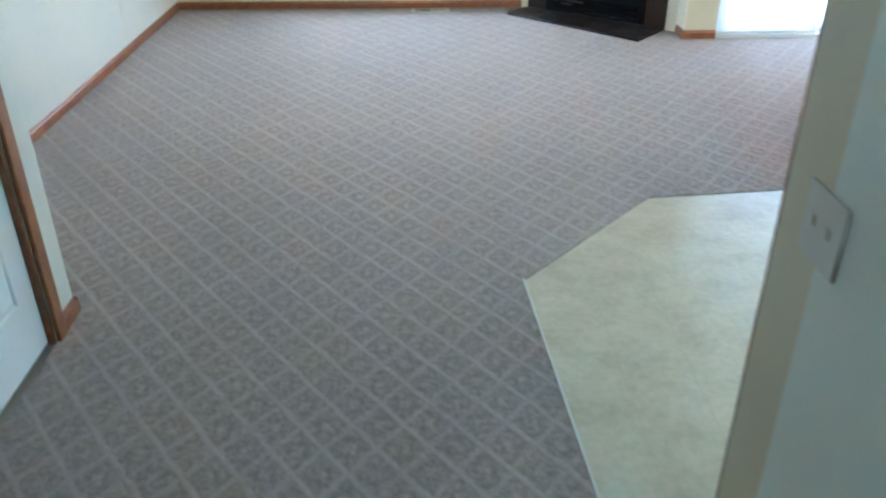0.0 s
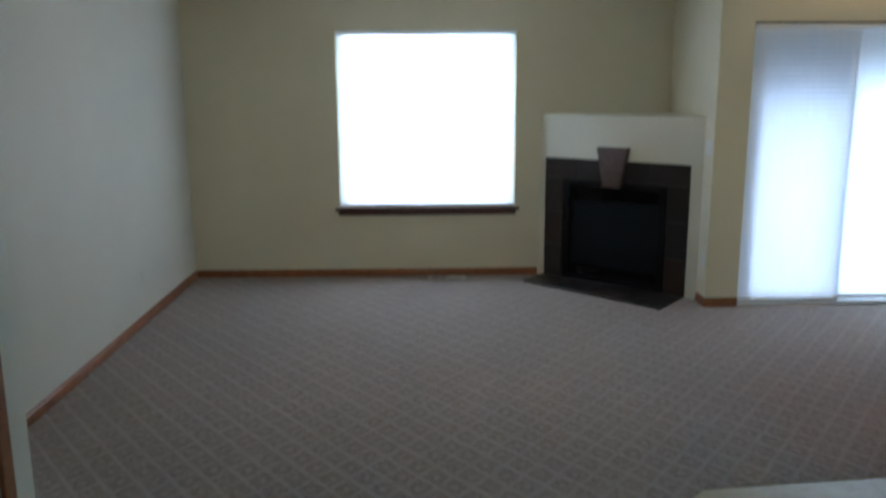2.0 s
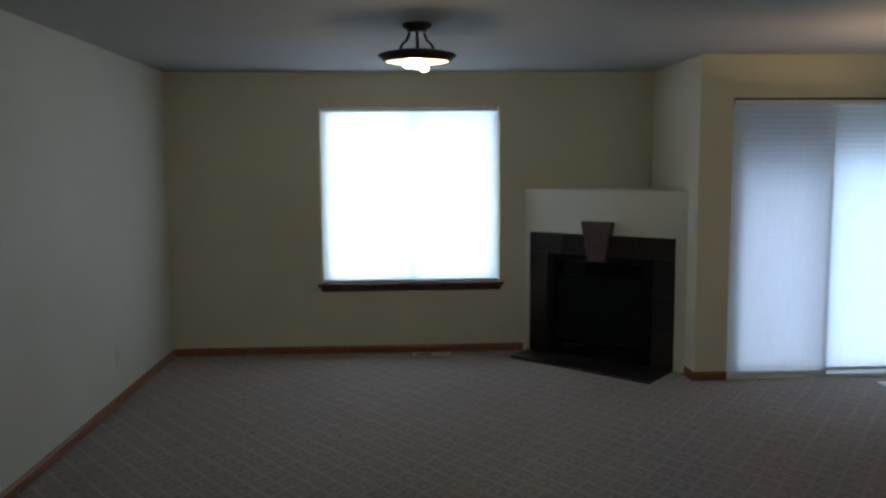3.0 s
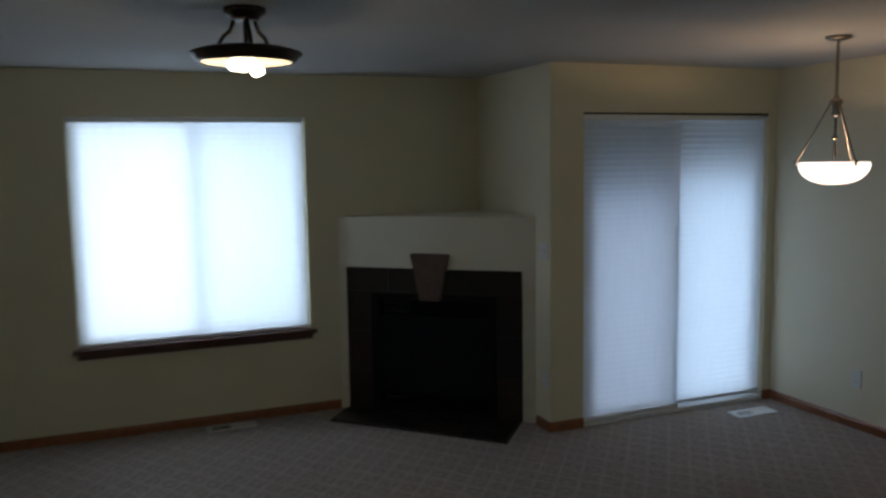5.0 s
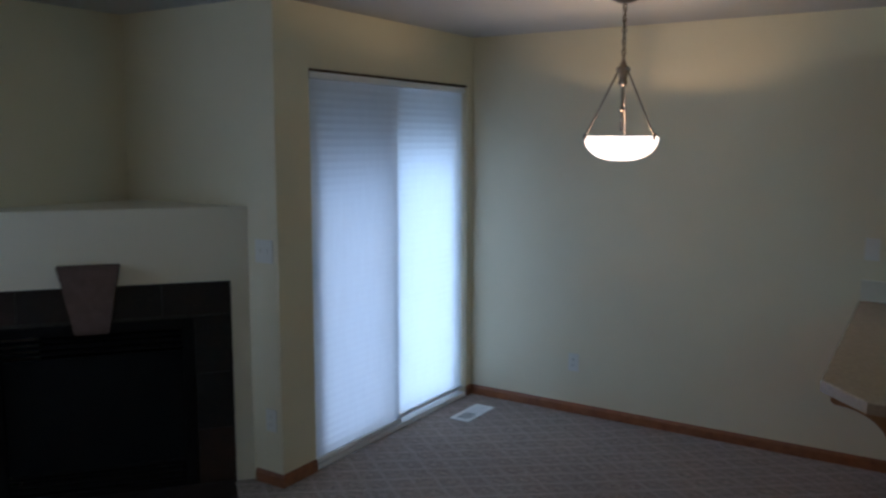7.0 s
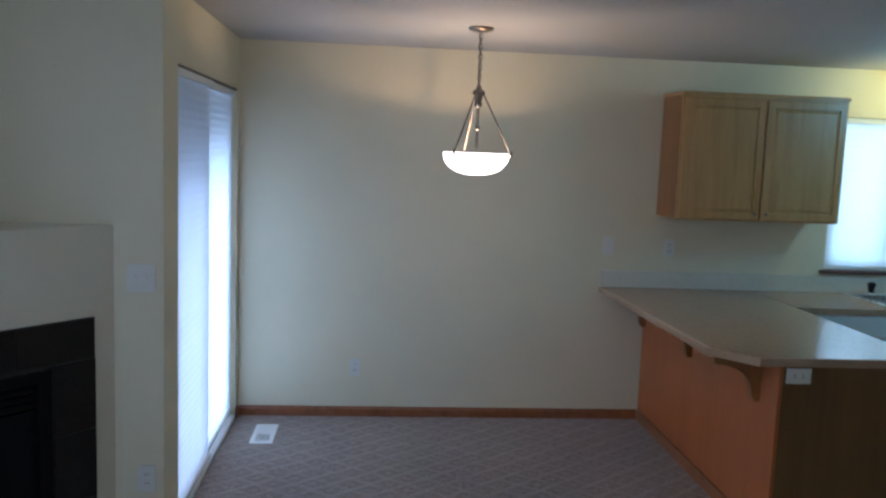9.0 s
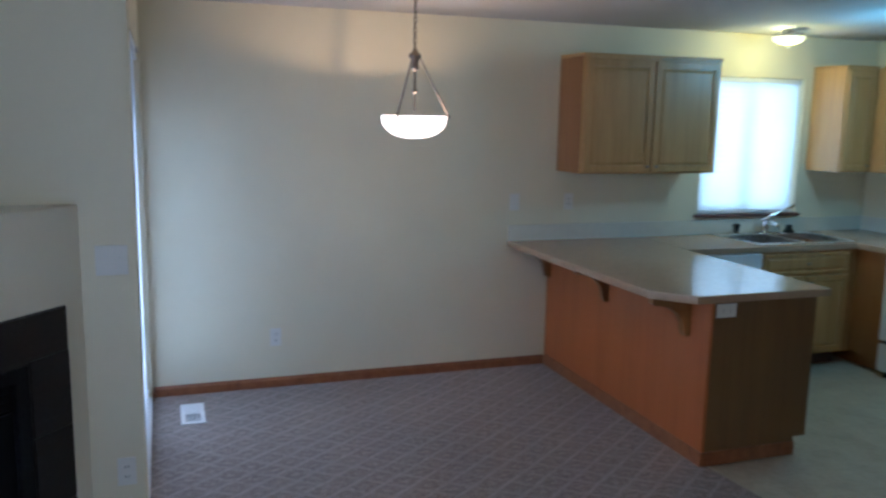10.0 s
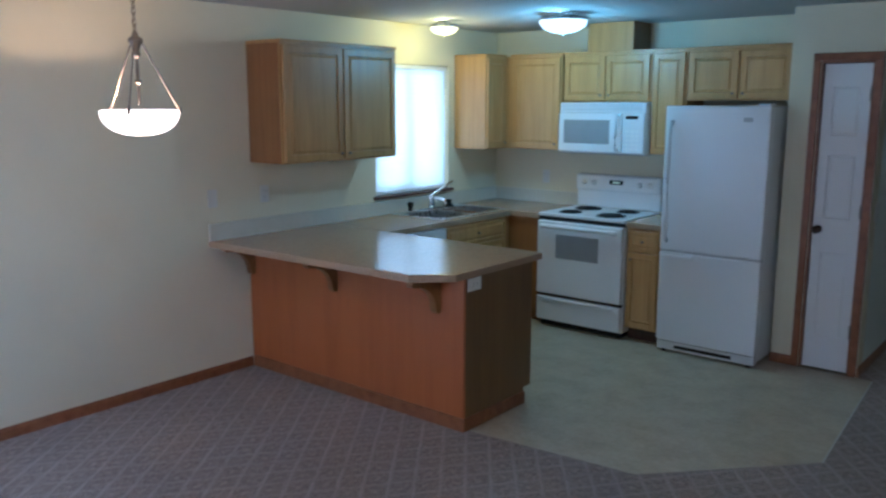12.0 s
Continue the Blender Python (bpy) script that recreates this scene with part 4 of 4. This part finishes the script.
part("kick", solid((0.005, 0.597, 0.06, 0.5, 0.002, 0.10)), BLACK, dish)

# ---- sink and tap ----
sk = thing("sink", pose(5.6575, -5.55, 0.91), "double-bowl stainless steel sink set in the worktop", "sink")
bm = bmesh.new()
for x0, x1, y0, y1 in ((-0.255, -0.215, -0.42, 0.42), (0.165, 0.255, -0.42, 0.42), (-0.215, 0.165, -0.42, -0.385), (-0.215, 0.165, 0.385, 0.42), (-0.215, 0.165, -0.02, 0.02)):
    box(bm, x0, x1, y0, y1, 0.0005, 0.006)
part("rim", bm, STEEL, sk, "flat steel rim")
for y0, y1 in ((-0.385, -0.02), (0.02, 0.385)):
    bowl = part("bowl", solid((-0.215, -0.212, y0, y1, -0.17, 0.004), (0.162, 0.165, y0, y1, -0.17, 0.004), (-0.212, 0.162, y0, y0 + 0.003, -0.17, 0.004), (-0.212, 0.162, y1 - 0.003, y1, -0.17, 0.004), (-0.215, 0.165, y0, y1, -0.175, -0.17)), STEEL, sk, "deep steel bowl")
    part("drain", rod(bmesh.new(), (-0.02, (y0 + y1) / 2, -0.170), (-0.02, (y0 + y1) / 2, -0.165), 0.04, None, 20), CHROME, bowl, "round drain strainer")
tap = thing("tap", pose(5.868, -5.56, 0.9165), "chrome single-lever kitchen tap behind the sink", "tap")
part("base", solid((-0.028, 0.028, -0.12, 0.12, 0, 0.012), bevel=0.005), CHROME, tap)
part("column", lathe([(0, 0.012), (0.026, 0.012), (0.023, 0.06), (0.025, 0.10), (0.018, 0.115), (0, 0.118)], 20), CHROME, tap, "", True)
part("spout", tube([(0, 0, 0.075), (-0.05, 0.01, 0.088), (-0.12, 0.025, 0.092), (-0.18, 0.04, 0.082), (-0.195, 0.043, 0.058)], 0.013), CHROME, tap, "", True)
part("lever", tube([(0, 0, 0.108), (-0.01, -0.04, 0.132), (-0.03, -0.12, 0.170), (-0.04, -0.225, 0.215)], 0.011), CHROME, tap, "", True)
spray = thing("side_spray", pose(5.868, -5.30, 0.9165), "dark side spray standing behind the sink", "sprayer")
part("holder", lathe([(0, 0), (0.024, 0), (0.020, 0.012), (0, 0.014)], 16), CHROME, spray, "", True)
part("spray_head", lathe([(0, 0.014), (0.018, 0.014), (0.022, 0.05), (0.030, 0.064), (0.020, 0.080), (0, 0.083)], 16), BLACK, spray, "", True)
stop = single("sink_stopper", lathe([(0, 0), (0.038, 0), (0.044, 0.008), (0.030, 0.020), (0.018, 0.042), (0.028, 0.056), (0, 0.062)], 18), BLACK, pose(5.868, -5.79, 0.9165), "black rubber sink stopper on the sink rim", "stopper", "", True)

# ---- lamps ----
LX, LY = 2.045, -2.38
la = thing("ceiling_lamp", pose(LX, LY, 0) @ Matrix.Diagonal((1.09, 1.09, 1, 1)), "lit semi-flush ceiling lamp with bronze ring and amber glass", "ceiling lamp")
part("canopy", lathe([(0, H - 0.002), (0.075, H - 0.002), (0.075, H - 0.02), (0.055, H - 0.032), (0.05, H - 0.045), (0, H - 0.048)], 28), BRONZE, la, "dark bronze canopy", True)
RZ = 2.205
for k in range(3):
    a = math.radians(30 + 120 * k)
    c, s = math.cos(a), math.sin(a)
    part("arm", tube([(r * c, r * s, z) for r, z in ((0.04, H - 0.03), (0.046, H - 0.055), (0.058, H - 0.085), (0.085, H - 0.105), (0.110, RZ + 0.045), (0.125, RZ + 0.02))], 0.0075), BRONZE, la, "curved bronze arm", True)
part("ring", lathe([(0.160, RZ - 0.014), (0.166, RZ - 0.016), (0.180, RZ - 0.002), (0.183, RZ + 0.006), (0.196, RZ + 0.014), (0.200, RZ + 0.020), (0.194, RZ + 0.026), (0.150, RZ + 0.040), (0.030, RZ + 0.044), (0.030, RZ + 0.039), (0.150, RZ + 0.034), (0.160, RZ + 0.020), (0.160, RZ - 0.014)], 48), BRONZE, la, "stepped dark bronze ring", True)
part("stem", rod(bmesh.new(), (0, 0, RZ + 0.04), (0, 0, H - 0.045), 0.008), BRONZE, la)
part("reflector", lathe([(0.0, RZ + 0.030), (0.10, RZ + 0.029), (0.145, RZ + 0.018), (0.158, RZ - 0.008), (0.156, RZ - 0.012)], 40), AMBER, la, "glowing pale amber inner dish", True)
for turn, tilt, lit in ((95, 58, False), (215, 52, True), (335, 30, True)):
    bm = lathe([(0, 0.0), (0.013, 0.002), (0.014, 0.022), (0.018, 0.034), (0.025, 0.050), (0.025, 0.060), (0.018, 0.072), (0, 0.076)], 18)
    bmesh.ops.transform(bm, matrix=pose(0, 0, RZ + 0.020, 0, 180 - tilt, turn) @ pose(0, 0, 0.022), verts=bm.verts[:])
    part("bulb", bm, BULB_WARM if lit else BULB_DIM, la, "lit bulb" if lit else "dimmer frosted bulb", True)
bulb("ceiling_lamp_light", (LX, LY, RZ - 0.10), LAMP_A, WARM, 0.06)

BX, BY, BZ = 5.02, -2.49, 1.750
pb = thing("pendant_lamp", pose(BX, BY, 0), "lit pendant lamp with alabaster bowl hung from a chain", "pendant lamp")
part("canopy", lathe([(0, H - 0.002), (0.065, H - 0.002), (0.062, H - 0.014), (0.03, H - 0.026), (0, H - 0.028)], 28), NICKEL, pb, "pewter canopy", True)
z, k = H - 0.03, 0
while z > 2.105:
    pts = [(0.009 * math.cos(a) * (1 if k % 2 else 0), 0.009 * math.cos(a) * (0 if k % 2 else 1), z - 0.016 + 0.017 * math.sin(a)) for a in [2 * math.pi * i / 12 for i in range(13)]]
    part("chain_link", tube(pts, 0.0028, 6), NICKEL, pb, "", True)
    z, k = z - 0.026, k + 1
part("cord", rod(bmesh.new(), (0.004, 0.004, 2.09), (0.004, 0.004, H - 0.02), 0.002), NICKEL, pb)
part("hub", lathe([(0, 2.105), (0.012, 2.10), (0.016, 2.085), (0.030, 2.078), (0.034, 2.062), (0.022, 2.050), (0.016, 2.02), (0.022, 2.005), (0.012, 1.99), (0, 1.985)], 24), NICKEL, pb, "turned pewter hub", True)
part("stem", rod(bmesh.new(), (0, 0, 1.78), (0, 0, 1.99), 0.007), NICKEL, pb)
part("collar", lathe([(0, 1.895), (0.014, 1.892), (0.016, 1.88), (0.008, 1.872), (0, 1.87)], 16), NICKEL, pb, "", True)
for k in range(3):
    a = math.radians(15 + 120 * k)
    c, s = math.cos(a), math.sin(a)
    r = part("rod", rod(bmesh.new(), (0.026 * c, 0.026 * s, 2.06), (0.180 * c, 0.180 * s, BZ + 0.008), 0.0042, None, 8), NICKEL, pb, "slim pewter rod")
    part("finial", lathe([(0, BZ + 0.022), (0.008, BZ + 0.018), (0.009, BZ + 0.004), (0.006, BZ - 0.010), (0, BZ - 0.014)], 12, (0.183 * c, 0.183 * s)), NICKEL, r, "", True)
prof = [(0.174 * math.cos(t) ** 0.8 if t < 1.55 else 0.0, BZ - 0.110 * math.sin(t)) for t in [k * math.pi / 2 / 14 for k in range(15)]]
part("bowl", lathe([(0.174, BZ)] + prof[1:] + [(max(r - 0.006, 0), zz + 0.006) for r, zz in prof[::-1]] + [(0.174, BZ)], 48), ALABASTER, pb, "glowing alabaster glass bowl", True)
for k in range(3):
    a = math.radians(75 + 120 * k)
    c, s = 0.06 * math.cos(a), 0.06 * math.sin(a)
    part("bulb", lathe([(0, BZ - 0.084), (0.018, BZ - 0.079), (0.024, BZ - 0.059), (0.016, BZ - 0.036), (0.010, BZ - 0.024), (0, BZ - 0.022)], 14, (c, s)), BULB_WARM, pb, "lit bulb", True)
bulb("pendant_lamp_light", (BX - 0.012, BY + 0.006, BZ - 0.055), LAMP_B, (1.0, 0.61, 0.29), 0.012)


def flush_lamp(name, x, y, r, dome, label):
    th = thing(name, pose(x, y, 0), label, "ceiling lamp", "kitchen ceiling lamps")
    part("canopy", lathe([(0, H - 0.002), (r * 0.42, H - 0.002), (r * 0.42, H - 0.010), (r * 0.12, H - 0.014), (r * 0.12, H - 0.030), (0, H - 0.030)], 28), STEEL, th, "brushed metal ceiling canopy", True)
    part("pan", lathe([(0, H - 0.028), (r, H - 0.028), (r * 1.02, H - 0.032), (r * 1.10, H - 0.044), (r * 1.10, H - 0.050), (r * 0.98, H - 0.054), (0, H - 0.054)], 40), STEEL, th, "brushed metal pan", True)
    n, z = 12, H - 0.0545
    part("dome", lathe([(r * math.cos(k * math.pi / 2 / n), z - r * 0.50 * math.sin(k * math.pi / 2 / n)) for k in range(n + 1)], 40), dome, th, "glowing frosted glass dome", True)
    part("finial", lathe([(0, z - r * 0.5), (0.008, z - 0.002 - r * 0.5), (0.006, z - 0.014 - r * 0.5), (0, z - 0.018 - r * 0.5)], 12), STEEL, th, "", True)
    return th


flush_lamp("flush_lamp", K1X, K1Y, 0.105, DOME_WARM, "small warm lit flush lamp over the sink")
flush_lamp("flush_lamp", K2X, K2Y, 0.165, DOME_COOL, "cool white lit flush lamp in the kitchen")
bulb("sink_lamp_light", (K1X, K1Y, H - 0.175), LAMP_K1, (1.0, 0.84, 0.24), 0.08)
bulb("sink_lamp_glow", (K1X - 0.035, K1Y + 0.095, H - 0.030), LAMP_K1 * 0.42, (1.0, 0.88, 0.34), 0.012)
bulb("kitchen_lamp_light", (K2X, K2Y, H - 0.22), LAMP_K2, (0.28, 0.81, 1.0), 0.13)
bulb("kitchen_lamp_glow", (K2X - 0.02, K2Y + 0.15, H - 0.030), LAMP_K2 * 0.26, (0.42, 0.84, 1.0), 0.012)

# ---- vents, outlets, switches ----


def floor_register(m, label, metal):
    th = thing("floor_register", m, label, "floor vent", "floor registers")
    w, d = 0.33, 0.135
    part("frame", solid((-w / 2, w / 2, -d / 2, -d / 2 + 0.022, 0.004, 0.010), (-w / 2, w / 2, d / 2 - 0.022, d / 2, 0.004, 0.010), (-w / 2, -w / 2 + 0.03, -d / 2 + 0.022, d / 2 - 0.022, 0.004, 0.010), (w / 2 - 0.03, w / 2, -d / 2 + 0.022, d / 2 - 0.022, 0.004, 0.010), bevel=0.001), metal, th)
    part("damper", solid((-w / 2 + 0.03, w / 2 - 0.03, -d / 2 + 0.022, d / 2 - 0.022, 0.0042, 0.005)), metal, th, "closed damper plate")
    part("duct", solid((-w / 2 + 0.034, 0.0, -d / 2 + 0.026, d / 2 - 0.026, 0.005, 0.0062)), BLACK, th, "dark open louvres over the duct")
    for k in range(17):
        x = -w / 2 + 0.040 + k * (w - 0.08) / 16
        wide = 0.0022 if x < 0 else 0.0055
        part("slat", solid((x - wide, x + wide, -d / 2 + 0.022, d / 2 - 0.022, 0.0065, 0.009)), metal, th)
    return th


floor_register(pose(5.605, -1.335, 0), "white metal floor register set in carpet by the door", PLASTIC)
floor_register(pose(2.20, -0.11, 0), "tan metal floor register set in carpet under the window", plain("tan_metal", (0.46, 0.42, 0.36), 0.4))


def wall_plate(m, gangs, kind, label, name, plate=PLATE):
    """Plate with toggles or sockets; local -y faces the room."""
    th = thing(name, m, label, "light switch" if kind == "switch" else "outlet", "wall plates")
    w = 0.07 + 0.046 * (gangs - 1)
    part("plate", solid((-w / 2, w / 2, -0.006, -0.0005, -0.0575, 0.0575), bevel=0.002), plate, th)
    for g in range(gangs):
        x = -w / 2 + 0.035 + 0.046 * g
        if kind == "switch":
            part("toggle", solid((x - 0.005, x + 0.005, -0.0115, -0.006, -0.004, 0.014), bevel=0.002), plate, th, "small white toggle")
            part("slot", solid((x - 0.006, x + 0.006, -0.0068, -0.0058, -0.013, 0.013)), plate, th)
        else:
            for z in (-0.02, 0.02):
                part("socket", solid((x - 0.016, x + 0.016, -0.008, -0.006, z - 0.014, z + 0.014), bevel=0.001), plate, th)
                part("slot", solid((x - 0.008, x - 0.005, -0.0085, -0.0075, z - 0.006, z + 0.006), (x + 0.005, x + 0.008, -0.0085, -0.0075, z - 0.006, z + 0.006)), SLOT, th)
    return th


wall_plate(pose(W, -1.868, 0.335, 0, 0, -90), 1, "outlet", "white outlet low on the dining wall", "outlet")
wall_plate(pose(W, -3.51, 1.18, 0, 0, -90), 1, "switch", "white light switch above the peninsula", "light_switch")
wall_plate(pose(W, -3.925, 1.178, 0, 0, -90), 1, "outlet", "white outlet above the peninsula worktop", "outlet")
wall_plate(pose(JOG_X, -1.02, 1.195, 0, 0, -90), 2, "switch", "white double light switch beside the fireplace", "light_switch")
wall_plate(pose(JOG_X, -1.04, 0.34, 0, 0, -90), 1, "outlet", "white outlet low beside the fireplace", "outlet")
wall_plate(pose(PE, -3.87, 0.822, 0, 90, -90), 1, "outlet", "white sideways outlet on the peninsula end panel", "outlet")
wall_plate(pose(HALL_R, -6.28, 1.09, 0, 0, -90), 2, "switch", "white double light switch in the hall", "light_switch")
wall_plate(pose(5.42, RANGE_Y, 1.14, 0, 0, 180), 1, "outlet", "white outlet on the wall beside the range", "outlet")
wall_plate(pose(0, -1.385, 0.335, 0, 0, 90), 1, "outlet", "outlet painted over in the off-white wall colour", "outlet", WALL_PALE)
